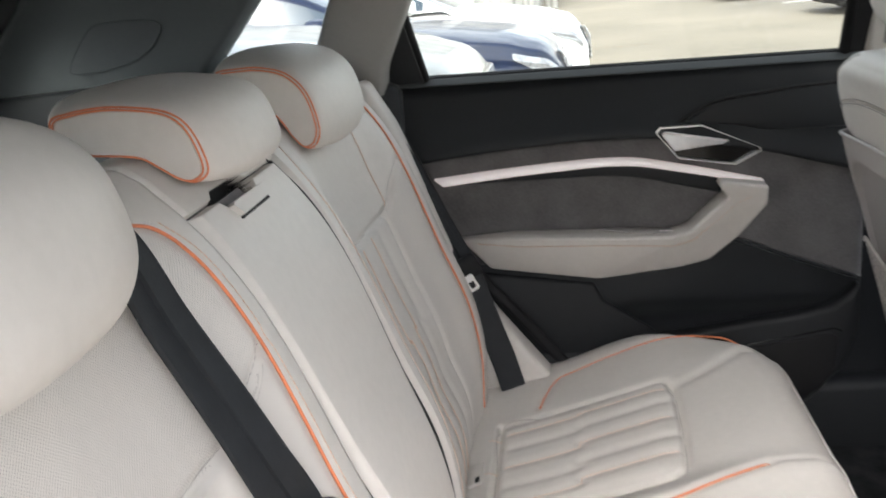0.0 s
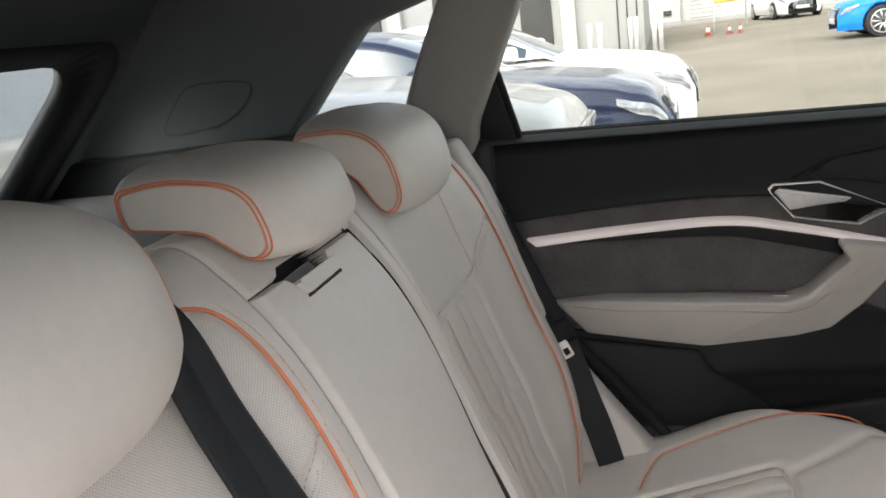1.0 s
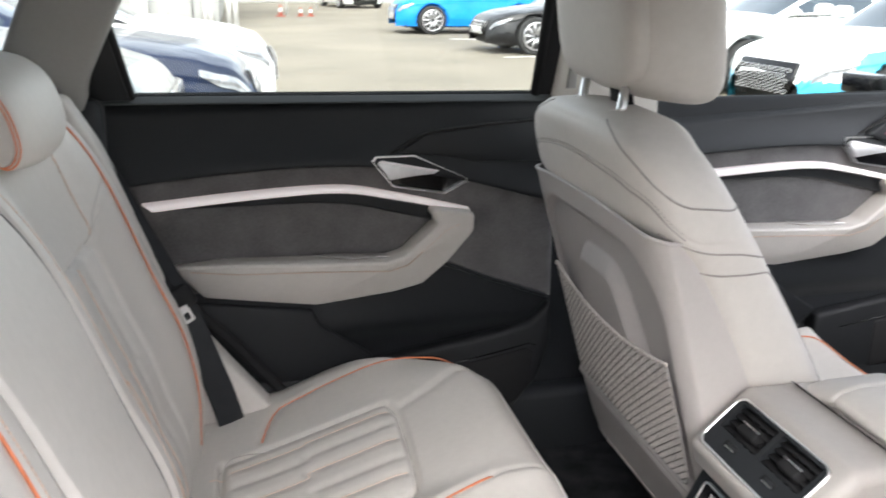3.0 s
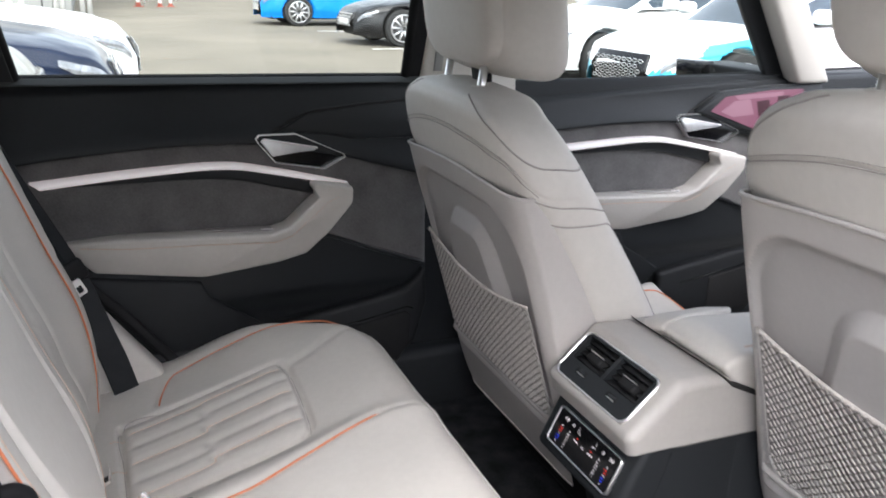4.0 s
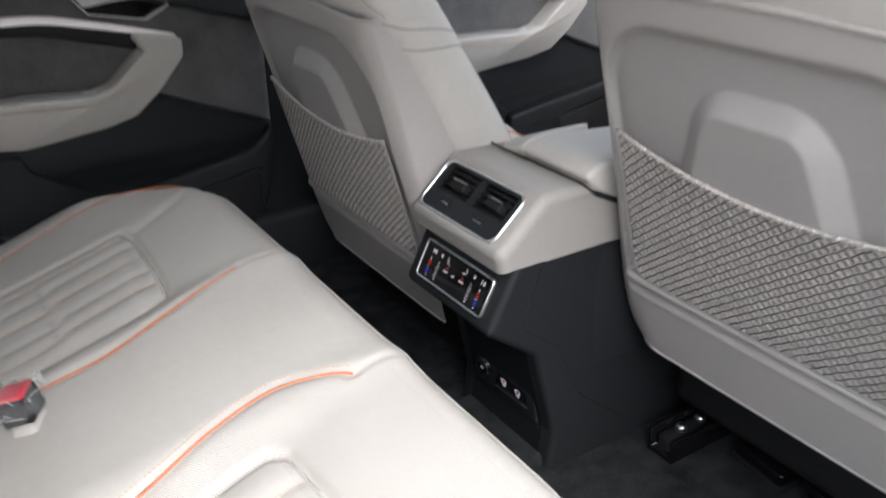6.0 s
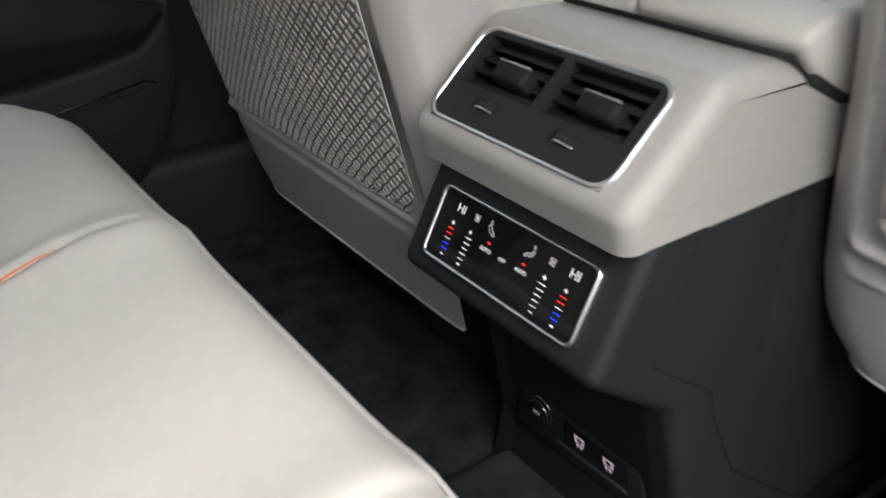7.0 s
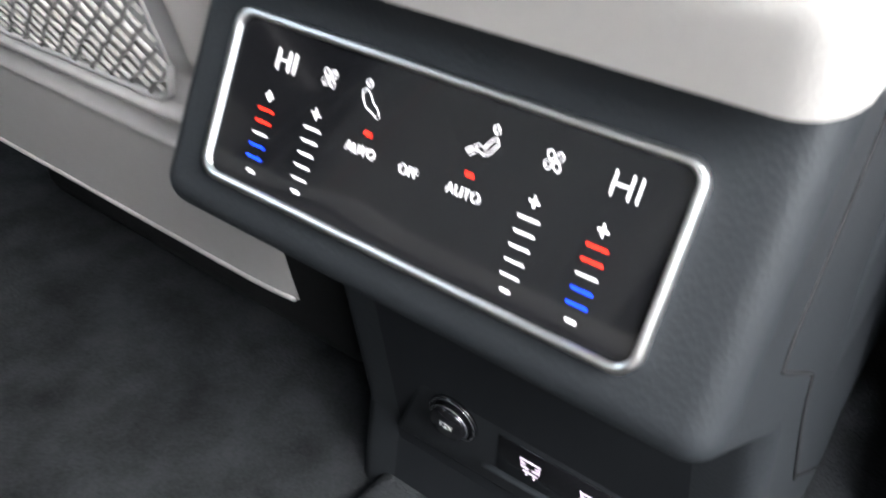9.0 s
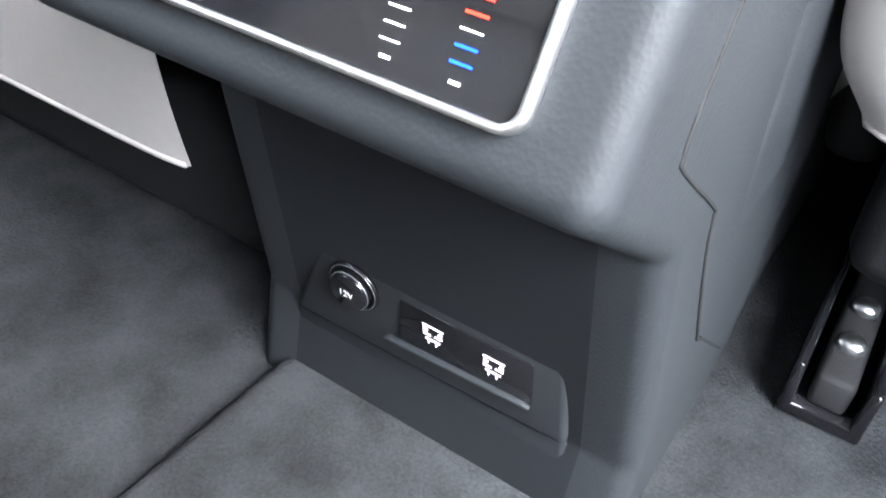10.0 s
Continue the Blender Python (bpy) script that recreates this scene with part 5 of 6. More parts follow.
        part("side_cover", box(0.37, 0.80, SEAT_Y + s * 0.232 - 0.02, SEAT_Y + s * 0.232 + 0.02, 0.40, 0.53, 0.015, 3), rubber, seat, "black seat side cover")
    part("underside", box(0.30, 0.84, SEAT_Y - 0.21, SEAT_Y + 0.21, 0.36, 0.47, 0.02), rubber, seat, "black seat frame")
    return seat


def pillow(dx, dy, dz, e=3.2):
    """A soft rounded block."""
    bm = bmesh.new()
    bmesh.ops.create_cube(bm, size=2)
    bmesh.ops.subdivide_edges(bm, edges=bm.edges[:], cuts=15, use_grid_fill=True)
    for v in bm.verts:
        c = v.co
        k = (abs(c.x) ** e + abs(c.y) ** e + abs(c.z) ** e) ** (-1 / e)
        v.co = Vector((c.x * k * dx / 2, c.y * k * dy / 2, c.z * k * dz / 2))
    return bm


near_seat = front_seat("pale grey leather front seat with net pocket on its back", 0.014)
far_seat = front_seat("pale grey leather front seat with net pocket on its back")
far_seat.location = (-0.152, 0.742, -0.070)
foot_bar = thing("floor_bracket", "black plastic bracket on the carpet under the front seat", "bracket", "floor brackets")
part("bar", bow(box(-0.022, 0.022, -0.048, 0.048, 0.006, 0.030, 0.006, 2), pose(0.374, -0.303, 0.279, 0, 0, -6)), gloss_black, foot_bar, "gloss black bar")
part("bar_foot", bow(box(-0.026, 0.026, -0.053, 0.053, 0.0, 0.008, 0.002, 1), pose(0.374, -0.303, 0.279, 0, 0, -6)), rubber, foot_bar, "black foot plate")
copy_thing(foot_bar, pose(0.006, -0.128, 0))
# ---- centre console ----
console = thing("centre_console", "pale grey centre console with rear air vents and touch climate panel", "car console")
VM = Matrix(((0, 0.733, -0.68, 0.0165), (-1, 0, 0, 0.004), (0, 0.68, 0.733, 0.7095), (0, 0, 0, 1)))
vent_inv = VM.inverted()
section = fillet([(0.272, 0.700, 0), (0.262, 0.742, 0.012), (0.0565, 0.7466, 0.016), (-0.0208, 0.6749, 0.016), (-0.0115, 0.6452, 0)])
section = section[:-1] + [(-0.0160, 0.6600), section[-1]]
i0 = max(range(len(section) - 1), key=lambda i: (Vector(section[i]) - Vector(section[i + 1])).length if section[i][0] < 0.06 else 0)
ends = Vector(section[i0]), Vector(section[i0 + 1])
section[i0 + 1:i0 + 1] = [tuple(ends[0].lerp(ends[1], w)) for w in (0.10, 0.5, 0.90)]


def in_vent(c):
    q = vent_inv @ c
    return abs(q.x) < 0.087 and abs(q.y) < 0.0375 and abs(q.z) < 0.003


part("housing", moulded(section, 0.112, 0.016, 0.272, (-0.0825, -0.04, 0.04, 0.0905), None, in_vent), console_pale, console, "pale moulded console housing")
part("housing_side", box(0.06, 0.272, -0.1112, 0.1112, 0.6455, 0.72, 0.004), console_pale, console, "pale console flank")
LID = [(0.121, 0.756), (0.145, 0.731), (0.190, 0.709), (0.47, 0.690), (0.47, 0.752), (0.165, 0.775), (0.134, 0.768)]
part("armrest_lid", prism(LID, -0.1150, 0.028, "y", 0.009, 4), leather, console, "padded leather armrest lid")
wing = prism([(0.121, 0.756), (0.145, 0.731), (0.190, 0.709), (0.250, 0.707), (0.256, 0.776), (0.165, 0.775), (0.134, 0.768)], 0.026, 0.1010, "y", 0.008, 3)
for v in wing.verts:
    v.co.z -= 0.028 * max(0.0, (v.co.y - 0.030) / 0.071) * (v.co.z > 0.74)
part("lid_wing", wing, leather, console, "shorter sloping wing of the lid")
part("lid_gap", prism([(0.117, 0.752), (0.142, 0.727), (0.188, 0.7055), (0.245, 0.700), (0.245, 0.728), (0.14, 0.735)], -0.1132, 0.0990, "y", 0.001, 1), dark_fill, console, "dark gap under the lid")
part("lid_seam", stitches([(0.17, -0.095, 0.7750), (0.44, -0.095, 0.7805)], 0.0008), thread, console, "peach stitching")

# vent face: a sloping plane, u to the car's right across it, v up it
def on_vent(p, d):
    return tuple(VM @ Vector((p[0], p[1], d)))


vent = thing("air_vent", "twin black air vent with chrome surround and thumb wheels", "air vent")
part("vent_border", ringed(rounded(0.1835, 0.0815, 0.0128, 6), rounded(0.178, 0.076, 0.011, 6), -0.006, 0.0003, on_vent), console_pale, console, "pale border round the vents")
part("surround", ringed(rounded(0.184, 0.082, 0.016, 8), rounded(0.1790, 0.0770, 0.0138, 8), -0.004, 0.0030, on_vent), chrome, vent, "chrome surround")


def framed(width, height, cells, depth, face):
    """A plate with clipped corners and rectangular wells: cells (x0, x1, y0, y1)."""
    xs = sorted({-width / 2, width / 2, *[c[0] for c in cells], *[c[1] for c in cells]})
    ys = sorted({-height / 2, height / 2, -0.034, *[c[2] for c in cells], *[c[3] for c in cells]})
    clip = lambda x, y: (x - math.copysign(0.0038, x), y - math.copysign(0.0038, y)) if abs(x) > width / 2 - 1e-6 and abs(y) > height / 2 - 1e-6 else (x, y)
    verts, faces = [], []
    for i in range(len(xs) - 1):
        for j in range(len(ys) - 1):
            mx, my = (xs[i] + xs[i + 1]) / 2, (ys[j] + ys[j + 1]) / 2
            well = any(c[0] < mx < c[1] and c[2] < my < c[3] for c in cells)
            d = -depth if well else face
            q = [clip(xs[i], ys[j]), clip(xs[i + 1], ys[j]), clip(xs[i + 1], ys[j + 1]), clip(xs[i], ys[j + 1])]
            k = len(verts)
            verts += [on_vent(p, d) for p in q]
            faces.append((k, k + 1, k + 2, k + 3))
            if well:
                verts += [on_vent(p, face) for p in q]
                faces += [(k + a, k + (a + 1) % 4, k + 4 + (a + 1) % 4, k + 4 + a) for a in range(4)]
    return verts, faces


part("face_plate", framed(0.1785, 0.0765, [(-0.080, -0.004, -0.008, 0.034), (0.004, 0.080, -0.008, 0.034)], 0.022, 0.0015), dark_plastic, vent, "charcoal face plate", False)
for s in (-1, 1):
    for k in range(4):
        part("slat", bow(box(-0.038, 0.038, -0.0055, 0.0055, -0.0008, 0.0008, 0.0005, 1), VM @ pose(s * 0.042, -0.002 + 0.0105 * k, -0.007, -40, 0, 0)), rubber, vent)
    for k in range(5):
        part("vane", bow(box(-0.0006, 0.0006, -0.02, 0.02, -0.004, 0.004, 0.0003, 1), VM @ pose(s * 0.042 - 0.028 + 0.014 * k, 0.013, -0.016)), rubber, vent)
    tab = part("slider", bow(box(-0.017, 0.017, -0.010, 0.005, -0.010, 0.007, 0.004, 3), VM @ pose(s * 0.042 + 0.006, 0.011, 0.0)), rubber, vent, "black slider tab")
    part("slider_edge", bow(box(-0.0165, 0.0165, 0.0036, 0.0054, 0.0036, 0.0078, 0.0008, 1), VM @ pose(s * 0.042 + 0.006, 0.011, 0.0)), chrome, tab, "chrome edge")
    hub = VM @ Vector((s * 0.040, -0.0195, -0.0105))
    across, axle, out = (Vector(VM.col[k][:3]) for k in (0, 1, 2))
    rim_at = lambda a, r, w: hub + across * (r * math.cos(a)) + out * (r * math.sin(a)) + axle * w
    wheel = part("thumb_wheel", tube([hub - axle * 0.0040, hub + axle * 0.0040], 0.0150, 44), dark_plastic, vent, "ribbed thumb wheel")
    part("wheel_rib", join([tube([rim_at(a, 0.0150, -0.0026), rim_at(a, 0.0150, 0.0036)], 0.0005, 5) for a in np.linspace(0.75, math.pi - 0.75, 26)]), dark_plastic, wheel, "fine ribs")
    part("wheel_edge", tube([rim_at(a, 0.0150, -0.0036) for a in np.linspace(0.70, math.pi - 0.70, 22)], 0.0011, 6), chrome, wheel, "chrome edge")
    part("wheel_well", bow(box(-0.0126, 0.0126, -0.0046, 0.0050, -0.0004, 0.0004, 0.0002, 1), VM @ pose(s * 0.040, -0.0195, 0.0017)), rubber, vent, "dark well round the wheel")

# climate panel housing and tunnel end
def flare(bm):
    """Lets the lower flanks stand out towards the carpet."""
    for v in bm.verts:
        v.co.y *= 1 + 0.11 * float(step(0.58, 0.30, v.co.z))
    return bm


section = fillet([(0.30, 0.668, 0), (0.023, 0.668, 0.0125), (-0.0318, 0.5566, 0.0113), (0.056, 0.494, 0.012), (0.0935, 0.345, 0.02), (0.086, 0.276, 0)])
wide = lambda z: 1 + 0.11 * float(step(0.58, 0.30, z))
ob = part("panel_housing", moulded(section, 0.109, 0.011, 0.30, (-0.082, -0.05, 0.05, 0.082), wide), dark_plastic, console, "charcoal textured plastic housing")
# same charcoal, darkened in colour for the shade under the overhang
second(ob, low_dark, lambda c: c.z < 0.503 and abs(c.y) < 0.085 and c.x < 0.105)
side_y = lambda z: 0.1092 * (1 + 0.11 * float(step(0.58, 0.30, z)))
for s in (-1, 1):
    line = [(q.x, q.z) for q in smooth_line([(0.056, 0, 0.640), (0.044, 0, 0.60), (0.031, 0, 0.565), (0.029, 0, 0.553), (0.035, 0, 0.545), (0.096, 0, 0.501), (0.103, 0, 0.492), (0.110, 0, 0.468), (0.144, 0, 0.401), (0.154, 0, 0.392), (0.25, 0, 0.312)], 4)]
    part("cover_joint", tube([(x, s * side_y(z), z) for x, z in line], 0.0010, 5), rubber, console, "joint of the side cover")
part("tunnel", flare(box(0.16, 1.15, -0.1075, 0.1075, 0.27, 0.70, 0.01)), dark_plastic, console, "charcoal console side")

# panel plane: u to the car's right, v up, tilted back
PM = Matrix(((0, 0.44, -0.898, -0.0135), (-1, 0, 0, 0.0), (0, 0.898, 0.44, 0.597), (0, 0, 0, 1)))
panel = thing("climate_panel", "glossy black touch climate panel with lit symbols and chrome frame", "control panel")


def on_panel(p, d):
    return tuple(PM @ Vector((p[0], p[1], d)))


part("frame", ringed(rounded(0.1668, 0.0590, 0.0070, 6, 0.0008, 0.0012), rounded(0.1618, 0.0540, 0.0050, 6, 0.0008, 0.0012), -0.004, 0.0040, on_panel), chrome, panel, "satin chrome frame")
v = [on_panel(p, 0.0022) for p in rounded(0.1640, 0.0550, 0.0052, 6, 0.0012, 0.0012)]
part("screen", (v, [tuple(range(len(v)))]), gloss_black, panel, "glossy black glass", False)
white_lit, red_lit, blue_lit = lit("white_symbol_light", (1.0, 0.93, 0.92), 0.24), lit("red_symbol_light", (1.0, 0.022, 0.008), 0.34), lit("blue_symbol_light", (0.008, 0.05, 1.0), 0.42)


def mark(u, v, w, h, mat, name="light_bar"):
    part(name, bow(box(-w / 2, w / 2, -h / 2, h / 2, -0.0001, 0.0001, 0), PM @ pose(u + 0.0013, v, 0.0026)), mat, panel, "", False)


def line_mark(pts, r, mat, name="symbol", closed=False):
    part(name, tube([PM @ Vector((p[0], p[1], 0.0026)) for p in pts], r, 5, closed, 0.15, tuple(PM.col[2][:3])), mat, panel)


ring = lambda u, v, r: [(u + r * math.cos(b), v + r * math.sin(b)) for b in np.linspace(0, 2 * math.pi, 13)[:-1]]
FIGURE = {-1: ((-0.0222, 0.0204), [(-0.0240, 0.0174), (-0.0230, 0.0150), (-0.0212, 0.0130), (-0.0190, 0.0124), (-0.0168, 0.0112), (-0.0156, 0.0118), (-0.0168, 0.0138), (-0.0190, 0.0150), (-0.0208, 0.0174), (-0.0224, 0.0184)]),
          1: ((0.0243, 0.0203), [(0.0166, 0.0120), (0.0186, 0.0134), (0.0206, 0.0148), (0.0222, 0.0142), (0.0240, 0.0172), (0.0256, 0.0180), (0.0262, 0.0168), (0.0246, 0.0138), (0.0224, 0.0124), (0.0204, 0.0132), (0.0180, 0.0112)])}
for s in (-1, 1):
    letters("HI", 0.0102, PM @ pose(s * 0.0610 + 0.004, 0.0174, 0.0025), white_lit, panel, "temperature_word")
    letters("AUTO", 0.0043, PM @ pose(s * 0.0195 + 0.0005, 0.0, 0.0025), white_lit, panel, "auto_word")
    mark(s * 0.0190, 0.0057, 0.0028, 0.0013, red_lit)
    tu, fu = s * 0.0617, s * 0.0407
    for cu, cv in ((tu, 0.0052), (fu, 0.0054)):
        mark(cu, cv, 0.0033, 0.0006, white_lit, "plus_mark")
        mark(cu, cv, 0.0006, 0.0033, white_lit, "plus_mark")
    for k, mt in enumerate((red_lit, red_lit, white_lit, blue_lit, blue_lit)):
        mark(tu, 0.0005 - 0.0041 * k, 0.0066, 0.00075 if mt is not white_lit else 0.0005, mt)
    mark(tu, -0.0206, 0.0033, 0.0009, white_lit)
    for k in range(5):
        mark(fu, 0.0005 - 0.0042 * k, 0.0069 - 0.0002 * k, 0.00062 - 0.00003 * k, white_lit)
    mark(fu, -0.0206, 0.0033, 0.0009, white_lit)
    for k in range(4):
        a = radians(45 + 90 * k)
        c = (fu + 0.0028 + 0.0018 * math.cos(a), 0.0177 + 0.0018 * math.sin(a))
        line_mark([(c[0] + 0.0014 * math.cos(a) * math.cos(b) - 0.0010 * math.sin(a) * math.sin(b), c[1] + 0.0014 * math.sin(a) * math.cos(b) + 0.0010 * math.cos(a) * math.sin(b)) for b in np.linspace(0, 2 * math.pi, 12)[:-1]], 0.00021, white_lit, "fan_symbol", True)
    head, body = FIGURE[s]
    line_mark(body, 0.00023, white_lit, "airflow_symbol", True)
    line_mark(ring(*head, 0.0010), 0.00023, white_lit, "airflow_symbol", True)
letters("OFF", 0.0042, PM @ pose(0.0, -0.0002, 0.0025), white_lit, panel, "off_word")

# socket plate below
SM = Matrix(((0, -0.135, -0.991, 0.0862), (-1, 0, 0, 0.004), (0, 0.991, -0.135, 0.376), (0, 0, 0, 1)))
sockets = thing("socket_panel", "black socket panel with a twelve-volt plug and two data ports", "socket panel")
outline = [(-0.086, -0.034), (-0.081, -0.022), (-0.062, 0.026), (-0.050, 0.036), (0.058, 0.045), (0.073, 0.041), (0.083, 0.022), (0.088, -0.029)]
part("plate", bow(prism(outline, -0.004, 0.0032, "z", 0.004, 3), SM), door_plastic, sockets, "satin black plate")
part("skirt", bow(prism([(-0.088, -0.0345), (0.088, -0.0295), (0.090, -0.105), (-0.098, -0.105)], -0.012, 0.0005, "z", 0.004, 2), SM), low_dark, sockets, "matt black skirt below the plate")
port_lit = lit("port_symbol_light", (0.90, 0.72, 0.85), 0.075)
plug = part("socket_cap", tube([SM @ Vector((-0.039, 0.012, 0.0)), SM @ Vector((-0.039, 0.012, 0.009)), SM @ Vector((-0.039, 0.012, 0.0112))], lambda k: 0.0118 if k < 0.9 else 0.0106, 28), gloss_black, sockets, "round black socket cap")
for r, d, w, mt, nm in ((0.0119, 0.0084, 0.0003, chrome, "bright cap edge"), (0.0142, 0.0045, 0.0018, gloss_black, "socket collar"), (0.0146, 0.0058, 0.0003, chrome, "bright collar edge")):
    part("cap_ring", tube([SM @ Vector((-0.039 + r * math.cos(a), 0.012 + r * math.sin(a), d)) for a in np.linspace(0, 2 * math.pi, 33)[:-1]], w, 6, True), mt, plug, nm)
letters("12V", 0.0060, SM @ pose(-0.039, 0.012, 0.0115, 0, 0, 0), brushed, plug, "voltage_word")
part("port_cover", bow(prism([(-0.012, -0.012), (-0.010, 0.019), (0.066, 0.021), (0.068, -0.009)], 0.0028, 0.0040, "z", 0.0005, 1), SM), gloss_black, sockets, "gloss black port strip")
part("port_ledge", bow(prism([(-0.022, -0.0165), (-0.018, -0.0130), (0.064, -0.0085), (0.068, -0.0120)], 0.002, 0.0065, "z", 0.0015, 2), SM), dark_plastic, sockets, "ledge under the ports")
for u in (0.0100, 0.0455):
    glyph = [(-0.0062, 0.0062, 0.0062, 0.0010), (-0.0052, -0.0030, 0.0030, 0.0016), (0.0032, 0.0054, 0.0028, 0.0016), (-0.0056, -0.0010, -0.0002, 0.0011), (0.0012, 0.0058, 0.0002, 0.0011), (-0.0042, 0.0044, -0.0034, 0.0009)]
    for a, b, yy, h in glyph:
        part("port_symbol", bow(box(a, b, yy - h / 2, yy + h / 2, -0.0002, 0.0002, 0), SM @ pose(u, 0.0045, 0.0043)), port_lit, sockets, "", False)
    for a, h in ((-0.0052, 0.0040), (0.0052, 0.0040), (-0.0022, 0.0030), (0.0024, 0.0034)):
        part("port_symbol", bow(box(a - 0.0004, a + 0.0004, -h / 2, h / 2, -0.0002, 0.0002, 0), SM @ pose(u, 0.0080 if abs(a) > 0.004 else -0.0005, 0.0044)), port_lit, sockets, "", False)

# ---- the yard outside ----
tarmac = material("pale_worn_concrete", (0.188, 0.166, 0.127), 0.9, vary=0.24, vary_scale=0.35, grain=0.4, grain_scale=40)
wall_white = material("white_painted_wall", (0.60, 0.59, 0.575), 0.7, vary=0.06, vary_scale=0.6)
clad = material("pale_grey_cladding", (0.36, 0.36, 0.35), 0.6, vary=0.06, vary_scale=0.8)
dark_gate = material("dark_doorway", (0.05, 0.05, 0.05), 0.8, vary=0.2)
cone_red = material("red_cone_plastic", (0.36, 0.09, 0.06), 0.5, vary=0.1, vary_scale=20)
cone_white = material("white_cone_band", (0.75, 0.74, 0.72), 0.5, vary=0.05, vary_scale=20)
yellow = material("yellow_rail_paint", (0.72, 0.62, 0.10), 0.5, vary=0.1, vary_scale=20)
tyre = material("black_tyre", (0.02, 0.02, 0.02), 0.8, vary=0.2, vary_scale=20)
alloy = material("silver_alloy", (0.62, 0.62, 0.63), 0.3, 0.9, vary=0.05)
lamp_glass = material("headlamp_lens", (0.30, 0.31, 0.33), 0.08, 0.3, vary=0.5, vary_scale=25, coat=0.6)
car_glass = material("dark_car_window", (0.035, 0.05, 0.065), 0.06, vary=0.3, vary_scale=4, coat=0.5)
line_paint = material("white_road_paint", (0.7, 0.69, 0.66), 0.8, vary=0.1)


def paint(name, base, metal=0.0, coat=0.06):
    return material(name, base, 0.30, metal, vary=0.06, vary_scale=3, grain=0.25, grain_scale=2.2, coat=coat, spec=0.16)


GROUND = -0.12
ground_v = [(-120, -60, GROUND), (120, -60, GROUND), (120, 150, GROUND), (-120, 150, GROUND)]
structure("ground", (ground_v, [(0, 1, 2, 3)]), tarmac, "pale worn concrete yard", False)


def wheel(parent, x, y, side, r=0.34, w=0.21):
    t = part("wheel", tube([(x, y - w / 2, r), (x, y - w / 2 * 0.98, r), (x, y + w / 2 * 0.98, r), (x, y + w / 2, r)], lambda k: r * (0.93 if k in (0, 1) else 1.0), 36), tyre, parent, "black tyre")
    f = y + side * (w / 2 + 0.004)
    part("rim", tube([(x, f, r), (x, f + side * 0.006, r)], r * 0.72, 32), dark_gate, t, "dark wheel well")
    spokes = []
    for k in range(10):
        a = 2 * math.pi * k / 10
        spokes.append(tube([(x + 0.04 * math.cos(a), f + side * 0.012, r + 0.04 * math.sin(a)), (x + r * 0.70 * math.cos(a + 0.08), f + side * 0.014, r + r * 0.70 * math.sin(a + 0.08))], 0.018, 6))
    part("spokes", join(spokes + [tube([(x + r * 0.72 * math.cos(a), f + side * 0.012, r + r * 0.72 * math.sin(a)) for a in np.linspace(0, 2 * math.pi, 33)[:-1]], 0.014, 6, True)]), alloy, t, "silver alloy spokes")


